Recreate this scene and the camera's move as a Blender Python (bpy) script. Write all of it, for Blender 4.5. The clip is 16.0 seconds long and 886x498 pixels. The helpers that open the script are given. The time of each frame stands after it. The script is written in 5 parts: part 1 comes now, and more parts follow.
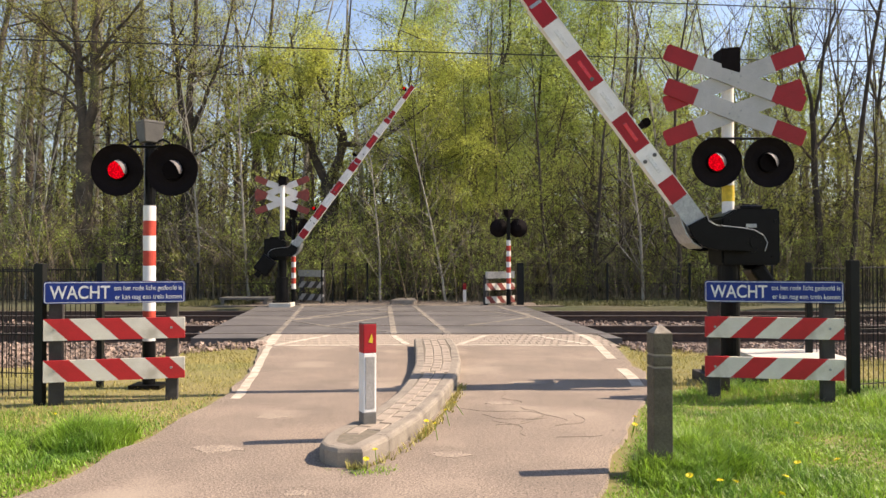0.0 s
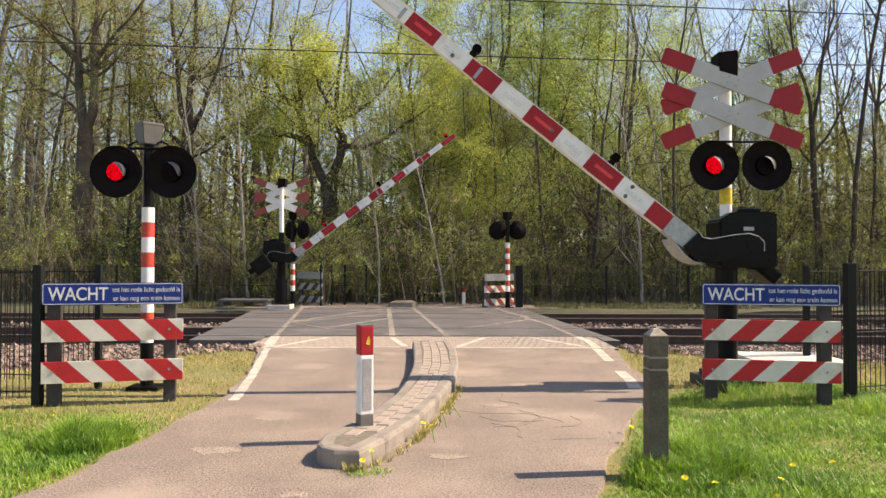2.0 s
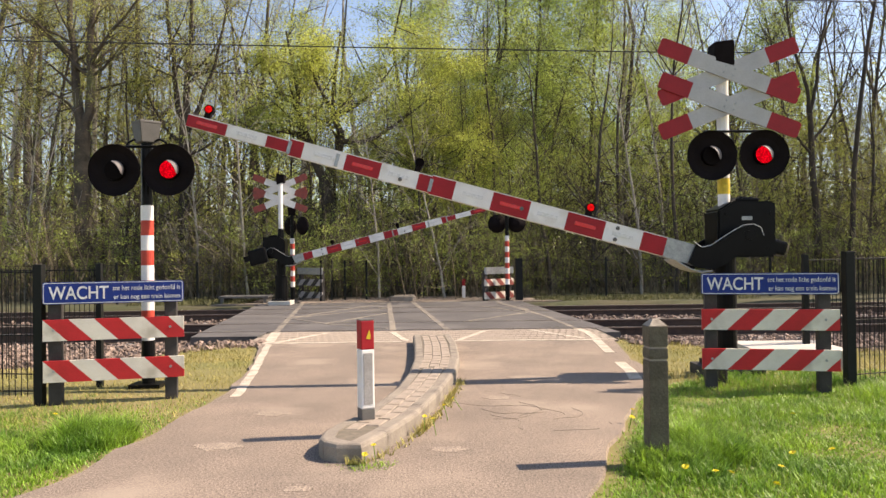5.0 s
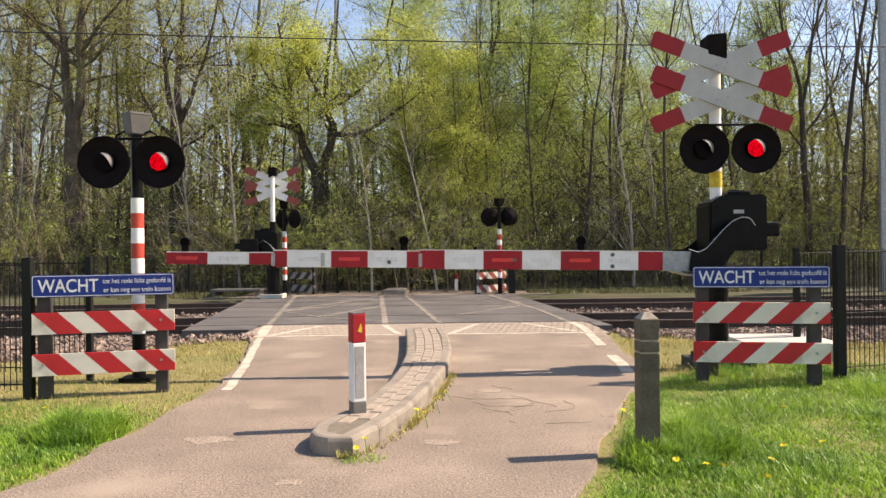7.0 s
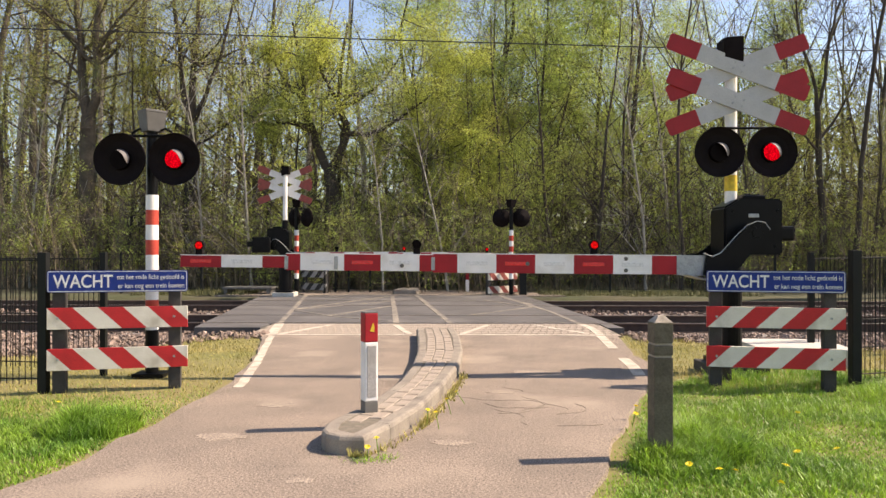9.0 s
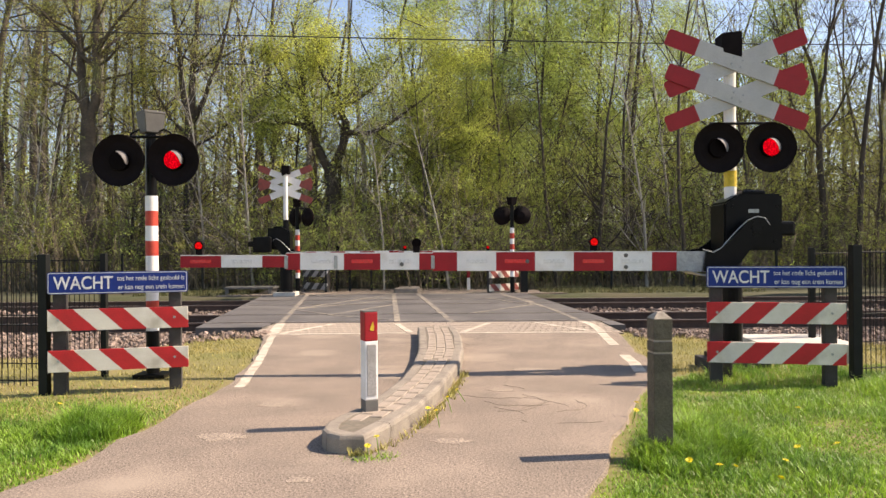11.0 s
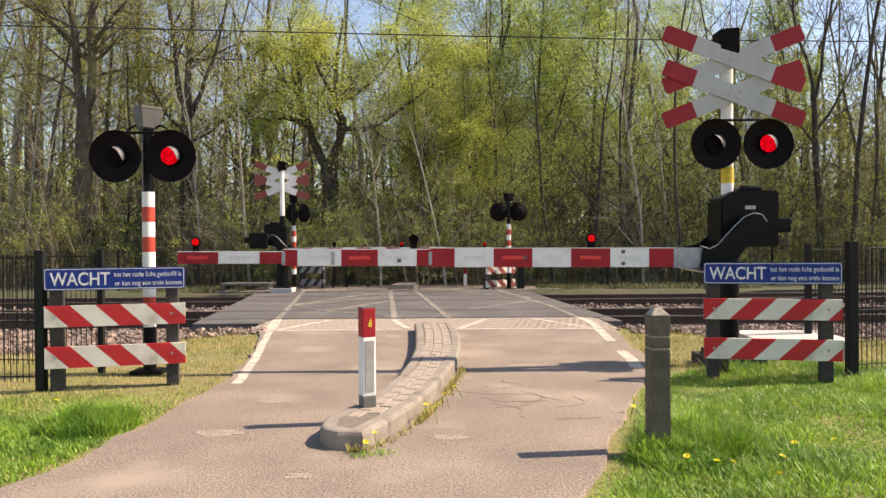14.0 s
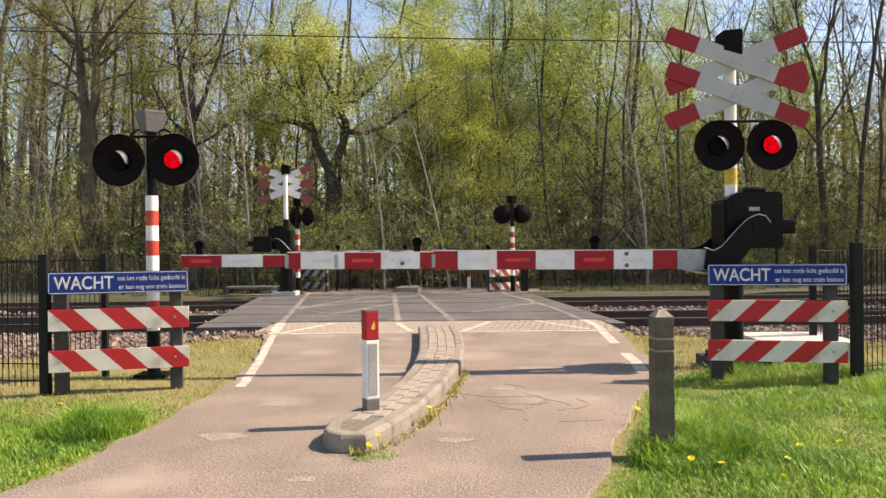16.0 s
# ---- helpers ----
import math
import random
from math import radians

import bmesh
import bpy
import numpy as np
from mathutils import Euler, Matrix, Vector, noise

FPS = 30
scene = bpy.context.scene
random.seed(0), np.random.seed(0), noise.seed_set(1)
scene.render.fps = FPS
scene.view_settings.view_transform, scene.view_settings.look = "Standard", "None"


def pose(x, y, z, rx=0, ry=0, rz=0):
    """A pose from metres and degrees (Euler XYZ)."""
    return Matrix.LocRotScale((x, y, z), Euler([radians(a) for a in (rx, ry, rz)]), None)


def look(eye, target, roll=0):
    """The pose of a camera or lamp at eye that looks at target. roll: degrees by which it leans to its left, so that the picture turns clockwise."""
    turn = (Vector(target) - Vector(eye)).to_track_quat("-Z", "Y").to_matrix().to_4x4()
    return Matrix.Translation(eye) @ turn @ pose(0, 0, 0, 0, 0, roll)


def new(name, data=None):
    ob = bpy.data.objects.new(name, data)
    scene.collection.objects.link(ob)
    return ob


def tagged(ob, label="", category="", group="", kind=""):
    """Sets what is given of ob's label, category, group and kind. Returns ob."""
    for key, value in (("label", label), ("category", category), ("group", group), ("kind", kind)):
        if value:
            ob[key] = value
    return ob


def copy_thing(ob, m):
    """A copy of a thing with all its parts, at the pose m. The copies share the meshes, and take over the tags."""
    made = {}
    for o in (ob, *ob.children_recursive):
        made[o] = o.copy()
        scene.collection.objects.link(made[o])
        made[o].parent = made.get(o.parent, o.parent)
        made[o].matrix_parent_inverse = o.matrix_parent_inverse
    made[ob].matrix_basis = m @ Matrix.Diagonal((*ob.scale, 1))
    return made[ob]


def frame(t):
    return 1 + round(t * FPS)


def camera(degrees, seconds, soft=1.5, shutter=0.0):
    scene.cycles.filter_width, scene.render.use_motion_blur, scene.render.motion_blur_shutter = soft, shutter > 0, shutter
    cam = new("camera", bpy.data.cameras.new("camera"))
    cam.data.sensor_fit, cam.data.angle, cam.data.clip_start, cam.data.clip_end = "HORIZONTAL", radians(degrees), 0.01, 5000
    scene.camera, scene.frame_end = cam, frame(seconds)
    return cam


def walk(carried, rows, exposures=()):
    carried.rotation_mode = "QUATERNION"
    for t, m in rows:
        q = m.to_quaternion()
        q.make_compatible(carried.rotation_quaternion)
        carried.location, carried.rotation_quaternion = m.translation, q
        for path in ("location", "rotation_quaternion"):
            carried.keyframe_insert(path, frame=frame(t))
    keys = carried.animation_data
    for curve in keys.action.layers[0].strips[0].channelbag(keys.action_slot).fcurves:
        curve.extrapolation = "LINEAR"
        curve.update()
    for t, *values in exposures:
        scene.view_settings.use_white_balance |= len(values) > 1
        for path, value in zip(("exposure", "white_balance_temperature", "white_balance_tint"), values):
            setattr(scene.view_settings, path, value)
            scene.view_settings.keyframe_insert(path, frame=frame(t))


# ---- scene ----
import itertools

# camera
cam = camera(62.2, 16.0)
walk(cam, [(t, pose(*p)) for t, *p in (
    (0, -0.000, 0.000, 1.300, 90.793, -0.000, -0.000),
    (0.5, 0.008, 0.009, 1.302, 90.663, 0.048, -0.292),
    (1, 0.009, -0.002, 1.300, 90.674, -0.064, -0.418),
    (1.5, 0.015, -0.004, 1.299, 90.899, -0.132, -0.218),
    (2, 0.018, -0.012, 1.299, 90.979, -0.117, -0.022),
    (2.5, 0.021, -0.022, 1.302, 90.867, -0.097, -0.008),
    (3, 0.024, -0.009, 1.303, 91.036, 0.018, 0.131),
    (3.5, 0.026, -0.027, 1.304, 91.141, 0.470, 0.171),
    (4, 0.023, -0.026, 1.298, 90.999, 0.530, 0.156),
    (6.5, 0.025, -0.017, 1.296, 89.993, 0.815, -0.511),
    (7, 0.030, -0.008, 1.295, 89.978, 0.661, -0.605),
    (7.5, 0.034, -0.011, 1.302, 90.040, 0.387, -0.285),
    (8, 0.025, -0.007, 1.294, 90.172, 0.086, 0.199),
    (8.5, 0.020, -0.000, 1.296, 90.034, -0.088, 0.226),
    (9, 0.012, -0.005, 1.295, 90.015, -0.068, 0.244),
    (11.5, 0.034, -0.004, 1.295, 89.748, 0.550, 0.401),
    (12, 0.029, -0.011, 1.297, 89.605, 0.577, 0.421),
    (12.5, 0.025, -0.012, 1.295, 89.592, 0.499, 0.467),
    (13, 0.026, -0.015, 1.294, 89.475, 0.399, 0.328),
    (13.5, 0.025, -0.009, 1.295, 89.535, 0.416, 0.227),
    (14, 0.019, -0.004, 1.296, 89.578, 0.431, 0.073),
    (14.5, 0.025, -0.002, 1.291, 89.294, 0.391, -0.024),
    (15, 0.019, 0.006, 1.292, 89.080, 0.410, 0.020),
    (15.5, 0.022, -0.000, 1.290, 89.367, 0.554, 0.222),
    (16, 0.025, 0.001, 1.293, 89.808, 0.640, 0.367),
)])

# light: afternoon sun from the right, a little beyond the crossing
SUN_AZ, SUN_EL = radians(83), radians(45.5)          # azimuth from +y towards +x
world = bpy.data.worlds.new("sky")
scene.world = world
world.use_nodes = True
sky = world.node_tree.nodes.new("ShaderNodeTexSky")
sky.sky_type, sky.sun_disc = "NISHITA", False
sky.sun_elevation, sky.sun_rotation = SUN_EL, SUN_AZ
sky.dust_density, sky.ozone_density = 0.5, 1.6
world.node_tree.links.new(sky.outputs[0], world.node_tree.nodes["Background"].inputs[0])
world.node_tree.nodes["Background"].inputs[1].default_value = 0.125
sun = new("sun", bpy.data.lights.new("sun", "SUN"))
sun.data.energy, sun.data.angle, sun.data.color = 4.9, radians(0.53), (1.0, 0.91, 0.78)
sun_dir = Vector((math.sin(SUN_AZ) * math.cos(SUN_EL), math.cos(SUN_AZ) * math.cos(SUN_EL), math.sin(SUN_EL)))
sun.matrix_world = look(sun_dir * 50, (0, 0, 0))
scene.view_settings.exposure = 0.92
scene.view_settings.use_white_balance = True
scene.view_settings.white_balance_temperature, scene.view_settings.white_balance_tint = 7500, 18


# ---- materials ----
def material(name, base, second=None, scale=8.0, rough=0.6, metal=0.0, bump=0.15, grain=120.0, spots=None, spot_scale=2.0, island=0.0, spec=0.5, thin=0.0, speck=0.45):
    """Two-scale noise between two colours, with optional stains, per-piece variation and fine relief."""
    m = bpy.data.materials.new(name)
    m.use_nodes = True
    n, l = m.node_tree.nodes, m.node_tree.links
    b = n["Principled BSDF"]
    b.inputs["Roughness"].default_value, b.inputs["Metallic"].default_value = rough, metal
    b.inputs["Specular IOR Level"].default_value = spec
    second = second or tuple(c * 0.72 for c in base)
    co = n.new("ShaderNodeTexCoord")
    big, fine = n.new("ShaderNodeTexNoise"), n.new("ShaderNodeTexNoise")
    big.inputs["Scale"].default_value, big.inputs["Detail"].default_value = scale, 6
    fine.inputs["Scale"].default_value, fine.inputs["Detail"].default_value = grain, 3
    for t in (big, fine):
        l.new(co.outputs["Object"], t.inputs["Vector"])
    ramp = n.new("ShaderNodeMapRange")
    ramp.inputs[1].default_value, ramp.inputs[2].default_value = 0.34, 0.66
    l.new(big.outputs[0], ramp.inputs[0])
    mix = n.new("ShaderNodeMix")
    mix.data_type = "RGBA"
    mix.inputs[6].default_value, mix.inputs[7].default_value = (*base, 1), (*second, 1)
    l.new(ramp.outputs[0], mix.inputs[0])
    out = mix.outputs[2]
    gm = n.new("ShaderNodeMix")
    gm.data_type, gm.blend_type = "RGBA", "OVERLAY"
    gm.inputs[0].default_value = speck
    l.new(out, gm.inputs[6])
    if speck > 0.5:
        fine.inputs["Detail"].default_value, fine.inputs["Roughness"].default_value = 9, 0.85
        st = n.new("ShaderNodeMapRange")
        st.inputs[1].default_value, st.inputs[2].default_value = 0.39, 0.61
        l.new(fine.outputs[0], st.inputs[0])
        l.new(st.outputs[0], gm.inputs[7])
    else:
        l.new(fine.outputs[0], gm.inputs[7])
    out = gm.outputs[2]
    if spots:
        sp = n.new("ShaderNodeTexNoise")
        sp.inputs["Scale"].default_value, sp.inputs["Detail"].default_value = spot_scale, 8
        l.new(co.outputs["Object"], sp.inputs["Vector"])
        sr = n.new("ShaderNodeMapRange")
        sr.inputs[1].default_value, sr.inputs[2].default_value = 0.55, 0.72
        l.new(sp.outputs[0], sr.inputs[0])
        sm = n.new("ShaderNodeMix")
        sm.data_type = "RGBA"
        sm.inputs[7].default_value = (*spots, 1)
        l.new(sr.outputs[0], sm.inputs[0])
        l.new(out, sm.inputs[6])
        out = sm.outputs[2]
    if island:
        geo, hs, mr = n.new("ShaderNodeNewGeometry"), n.new("ShaderNodeHueSaturation"), n.new("ShaderNodeMapRange")
        mr.inputs[3].default_value, mr.inputs[4].default_value = 1 - island, 1 + island
        l.new(geo.outputs["Random Per Island"], mr.inputs[0])
        l.new(mr.outputs[0], hs.inputs["Value"])
        l.new(out, hs.inputs["Color"])
        out = hs.outputs[0]
    l.new(out, b.inputs["Base Color"])
    bp = n.new("ShaderNodeBump")
    bp.inputs["Strength"].default_value, bp.inputs["Distance"].default_value = bump, 0.01
    l.new(fine.outputs[0], bp.inputs["Height"])
    l.new(bp.outputs[0], b.inputs["Normal"])
    if thin:
        tr, ms = n.new("ShaderNodeBsdfTranslucent"), n.new("ShaderNodeMixShader")
        l.new(out, tr.inputs[0])
        ms.inputs[0].default_value = thin
        l.new(b.outputs[0], ms.inputs[1])
        l.new(tr.outputs[0], ms.inputs[2])
        l.new(ms.outputs[0], n["Material Output"].inputs[0])
    return m


def glowing(name, colour, strength):
    m = bpy.data.materials.new(name)
    m.use_nodes = True
    n, l = m.node_tree.nodes, m.node_tree.links
    b = n["Principled BSDF"]
    b.inputs["Base Color"].default_value = (0.12, 0.002, 0.003, 1)
    b.inputs["Specular IOR Level"].default_value, b.inputs["Roughness"].default_value = 0.0, 0.9
    b.inputs["Emission Color"].default_value = (*colour, 1)
    co, v = n.new("ShaderNodeTexCoord"), n.new("ShaderNodeTexVoronoi")
    v.inputs["Scale"].default_value = 60
    l.new(co.outputs["Object"], v.inputs["Vector"])
    r = n.new("ShaderNodeMapRange")
    r.inputs[1].default_value, r.inputs[2].default_value = 0.1, 0.55
    r.inputs[3].default_value, r.inputs[4].default_value = strength, strength * 0.25
    l.new(v.outputs["Distance"], r.inputs[0])
    l.new(r.outputs[0], b.inputs["Emission Strength"])
    return m


M = dict(
    asphalt=material("asphalt", (0.235, 0.185, 0.145), (0.17, 0.135, 0.107), 1.3, 0.9, bump=0.06, grain=70, spots=(0.31, 0.25, 0.195), spot_scale=0.9, speck=1.0),
    patch=material("road_patch", (0.285, 0.23, 0.18), (0.23, 0.185, 0.145), 9, 0.9, bump=0.06, grain=70, speck=0.9),
    deck=material("deck_asphalt", (0.105, 0.098, 0.095), (0.07, 0.066, 0.064), 1.1, 0.85, bump=0.35, grain=110, spots=(0.15, 0.14, 0.13), spot_scale=0.7),
    line=material("road_paint", (0.55, 0.49, 0.40), (0.33, 0.28, 0.225), 6, 0.8, bump=0.3, grain=160),
    thinline=material("worn_paint", (0.30, 0.26, 0.205), (0.105, 0.098, 0.092), 5, 0.85, bump=0.3, grain=160),
    kerb=material("kerb_concrete", (0.27, 0.235, 0.19), (0.2, 0.17, 0.14), 6, 0.9, bump=0.5, grain=140, spots=(0.14, 0.12, 0.10), spot_scale=5),
    paver=material("paver", (0.36, 0.30, 0.245), (0.26, 0.215, 0.17), 7, 0.9, bump=0.4, grain=160, island=0.2),
    sand=material("joint_sand", (0.17, 0.145, 0.11), None, 20, 0.95),
    concrete=material("concrete", (0.52, 0.49, 0.44), (0.4, 0.38, 0.34), 5, 0.85, bump=0.3),
    grass_soil=material("grass_soil", (0.15, 0.15, 0.045), (0.21, 0.17, 0.07), 0.9, 0.95, bump=0.6, grain=60, spots=(0.28, 0.21, 0.12), spot_scale=0.6),
    grass=material("grass_blades", (0.27, 0.42, 0.05), (0.12, 0.25, 0.03), 1.7, 0.45, island=0.5, thin=0.45),
    straw=material("dry_grass", (0.42, 0.36, 0.12), (0.3, 0.28, 0.08), 1.5, 0.7, island=0.3, thin=0.25),
    ballast=material("ballast_stone", (0.27, 0.2, 0.16), (0.17, 0.125, 0.1), 4, 0.9, bump=0.5, grain=60, island=0.4),
    bed=material("ballast_bed", (0.17, 0.13, 0.11), (0.1, 0.08, 0.07), 12, 0.95, bump=0.8, grain=40),
    rust=material("rail_side", (0.07, 0.045, 0.035), (0.045, 0.03, 0.025), 9, 0.85, bump=0.3),
    steel=material("rail_top", (0.45, 0.42, 0.4), None, 20, 0.3, 0.9, bump=0.05),
    sleeper=material("sleeper", (0.22, 0.2, 0.18), (0.15, 0.13, 0.12), 5, 0.9),
    black=material("black_paint", (0.003, 0.003, 0.0035), (0.006, 0.006, 0.0065), 5, 0.36, bump=0.05, spec=0.12),
    matt=material("matt_black", (0.007, 0.005, 0.005), (0.011, 0.008, 0.008), 6, 0.75, bump=0.1, spec=0.08),
    grey=material("grey_box", (0.13, 0.125, 0.115), (0.1, 0.095, 0.09), 7, 0.6),
    hood=material("hood_sunlit_grey", (0.165, 0.152, 0.15), None, 9, 0.6),
    sheet=material("reflective_sheet", (0.44, 0.44, 0.44), (0.38, 0.38, 0.38), 5, 0.5, bump=0.05, spec=0.22),
    sheet_red=material("red_reflective_sheet", (0.33, 0.022, 0.028), (0.27, 0.02, 0.025), 5, 0.45, bump=0.05, spec=0.22),
    faded_red=material("faded_red_paint", (0.30, 0.06, 0.045), (0.2, 0.05, 0.04), 7, 0.7),
    bell=material("bell_grey", (0.085, 0.082, 0.075), (0.065, 0.062, 0.057), 7, 0.6),
    galv=material("galvanised", (0.36, 0.38, 0.38), (0.27, 0.28, 0.29), 16, 0.42, 0.6, bump=0.08),
    white=material("white_paint", (0.80, 0.785, 0.76), (0.68, 0.665, 0.64), 5, 0.5, bump=0.08, spots=(0.60, 0.565, 0.51), spot_scale=4, spec=0.22),
    red=material("red_paint", (0.37, 0.018, 0.026), (0.29, 0.016, 0.022), 5, 0.45, bump=0.08, spec=0.22),
    board_white=material("board_white", (0.74, 0.69, 0.60), (0.62, 0.57, 0.49), 6, 0.55, bump=0.1, spots=(0.48, 0.43, 0.35), spot_scale=5, spec=0.22),
    board_red=material("board_red", (0.55, 0.03, 0.035), (0.44, 0.028, 0.03), 6, 0.5, bump=0.1, spec=0.22),
    post_red=material("post_red", (0.5, 0.07, 0.045), (0.4, 0.05, 0.035), 7, 0.55, spec=0.22),
    reflect_red=material("red_reflector", (0.75, 0.03, 0.035), None, 60, 0.25),
    reflect_white=material("white_reflector", (0.8, 0.79, 0.77), None, 60, 0.25),
    blue=material("sign_blue", (0.013, 0.037, 0.21), (0.011, 0.03, 0.18), 6, 0.45, bump=0.05, spec=0.2),
    letter=material("sign_white", (0.75, 0.76, 0.76), None, 30, 0.5),
    plastic=material("recycled_post", (0.045, 0.04, 0.037), (0.03, 0.027, 0.025), 8, 0.8, bump=0.3),
    wood=material("weathered_bollard", (0.12, 0.10, 0.068), (0.075, 0.062, 0.043), 9, 0.85, bump=0.5, grain=70, spots=(0.14, 0.12, 0.085), spot_scale=7),
    woodtop=material("bollard_top", (0.33, 0.29, 0.24), (0.22, 0.19, 0.15), 14, 0.9, bump=0.4),
    fence=material("fence_paint", (0.009, 0.010, 0.009), None, 8, 0.6, spec=0.25),
    yellow=material("yellow_sticker", (0.7, 0.5, 0.03), None, 20, 0.5),
    strip=material("reflector_strip", (0.34, 0.33, 0.32), (0.27, 0.26, 0.25), 12, 0.45),
    cable=material("cable", (0.02, 0.02, 0.022), None, 30, 0.6),
    bark=material("bark", (0.11, 0.09, 0.066), (0.06, 0.048, 0.036), 3, 0.95, bump=0.9, grain=22, spots=(0.11, 0.12, 0.05), spot_scale=1.2),
    bark_dark=material("dark_bark", (0.065, 0.052, 0.04), (0.04, 0.032, 0.025), 3, 0.95, bump=0.9, grain=22),
    birch=material("birch_bark", (0.44, 0.41, 0.35), (0.26, 0.235, 0.2), 2.5, 0.8, bump=0.3, grain=20, spots=(0.05, 0.042, 0.036), spot_scale=4),
    twig=material("twig", (0.19, 0.155, 0.105), (0.11, 0.09, 0.06), 2, 0.9, bump=0.3, island=0.4),
    leaf_oak=material("oak_leaf", (0.53, 0.56, 0.14), (0.41, 0.47, 0.11), 0.35, 0.5, island=0.6, spec=0.12, thin=0.5),
    leaf_olive=material("olive_leaf", (0.43, 0.42, 0.12), (0.30, 0.33, 0.08), 0.35, 0.5, island=0.6, spec=0.12, thin=0.5),
    leaf_birch=material("birch_leaf", (0.43, 0.50, 0.14), (0.32, 0.41, 0.10), 0.3, 0.5, island=0.6, spec=0.12, thin=0.5),
    leaf_bush=material("bush_leaf", (0.31, 0.37, 0.075), (0.34, 0.33, 0.10), 0.5, 0.5, island=0.5, spec=0.12, thin=0.55),
    dull_grass=material("dull_grass", (0.15, 0.15, 0.055), (0.09, 0.095, 0.035), 1.2, 0.7, island=0.5, thin=0.2),
    litter=material("forest_floor", (0.065, 0.058, 0.03), (0.05, 0.058, 0.022), 0.7, 0.95, bump=0.8, grain=12),
    petal=material("dandelion", (0.85, 0.70, 0.02), None, 40, 0.6),
    lens=material("dark_lens", (0.004, 0.002, 0.002), None, 50, 0.5, spec=0.05),
    glow=glowing("lit_lens", (1.0, 0.004, 0.016), 0.85),
    glow_small=glowing("lit_arm_lens", (1.0, 0.012, 0.012), 0.8),
)


# ---- mesh helpers ----
def part(name, bm, mats, parent=None, label="", at=None, smooth=False):
    me = bpy.data.meshes.new(name)
    bmesh.ops.recalc_face_normals(bm, faces=bm.faces)
    bm.to_mesh(me)
    bm.free()
    for m in (mats if isinstance(mats, (list, tuple)) else [mats]):
        me.materials.append(M[m])
    if smooth:
        me.shade_smooth()
    ob = new(name, me)
    ob.parent = parent
    if at is not None:
        ob.matrix_basis = at
    if label:
        ob["label"] = label
    return ob


def mesh_part(name, verts, faces, mats, parent=None, slots=None, smooth=False):
    me = bpy.data.meshes.new(name)
    me.from_pydata(verts, [], faces)
    for m in (mats if isinstance(mats, (list, tuple)) else [mats]):
        me.materials.append(M[m])
    if slots is not None:
        me.polygons.foreach_set("material_index", slots)
    if smooth:
        me.shade_smooth()
    ob = new(name, me)
    ob.parent = parent
    return ob


def thing(name, at, label, category, group="", kind=""):
    e = new(name)
    e.empty_display_size = 0.1
    e.matrix_basis = at
    return tagged(e, label, category, group, kind)


def box(bm, x0, x1, y0, y1, z0, z1, slot=0, bevel=0.0):
    r = bmesh.ops.create_cube(bm, size=1, matrix=Matrix.Translation(((x0 + x1) / 2, (y0 + y1) / 2, (z0 + z1) / 2)) @ Matrix.Diagonal((x1 - x0, y1 - y0, z1 - z0, 1)))
    fs = list({f for v in r["verts"] for f in v.link_faces})
    for f in fs:
        f.material_index = slot
    if bevel:
        es = list({e for f in fs for e in f.edges})
        b = bmesh.ops.bevel(bm, geom=es, offset=bevel, segments=2, affect="EDGES", profile=0.6)
        for f in b["faces"]:
            f.material_index = slot
    return bm


def rod(bm, a, b, r0, r1=None, n=12, slot=0):
    a, b = Vector(a), Vector(b)
    d = b - a
    m = Matrix.Translation((a + b) / 2) @ d.to_track_quat("Z", "Y").to_matrix().to_4x4()
    r = bmesh.ops.create_cone(bm, cap_ends=True, segments=n, radius1=r0, radius2=r0 if r1 is None else r1, depth=d.length, matrix=m)
    for f in {f for v in r["verts"] for f in v.link_faces}:
        f.material_index = slot
    return bm


def prism(bm, pts, y0, y1, slot=0):
    """A polygon in the x-z plane, extruded along y."""
    a = [bm.verts.new((x, y0, z)) for x, z in pts]
    b = [bm.verts.new((x, y1, z)) for x, z in pts]
    n = len(pts)
    fs = [bm.faces.new(a), bm.faces.new(b[::-1])] + [bm.faces.new((a[i], b[i], b[(i + 1) % n], a[(i + 1) % n])) for i in range(n)]
    for f in fs:
        f.material_index = slot
    return bm


def slab(bm, pts, z0, z1, slot=0):
    """A polygon in plan, extruded upwards."""
    a = [bm.verts.new((x, y, z0)) for x, y in pts]
    b = [bm.verts.new((x, y, z1)) for x, y in pts]
    n = len(pts)
    fs = [bm.faces.new(a[::-1]), bm.faces.new(b)] + [bm.faces.new((a[i], a[(i + 1) % n], b[(i + 1) % n], b[i])) for i in range(n)]
    for f in fs:
        f.material_index = slot
    return bm


def clip_x(pts, lo, hi):
    for side, lim in ((1, lo), (-1, hi)):
        out = []
        for i, p in enumerate(pts):
            q = pts[(i + 1) % len(pts)]
            pin, qin = side * (p[0] - lim) >= -1e-9, side * (q[0] - lim) >= -1e-9
            if pin:
                out.append(p)
            if pin != qin:
                t = (lim - p[0]) / (q[0] - p[0])
                out.append((lim, p[1] + t * (q[1] - p[1])))
        pts = out
    return pts


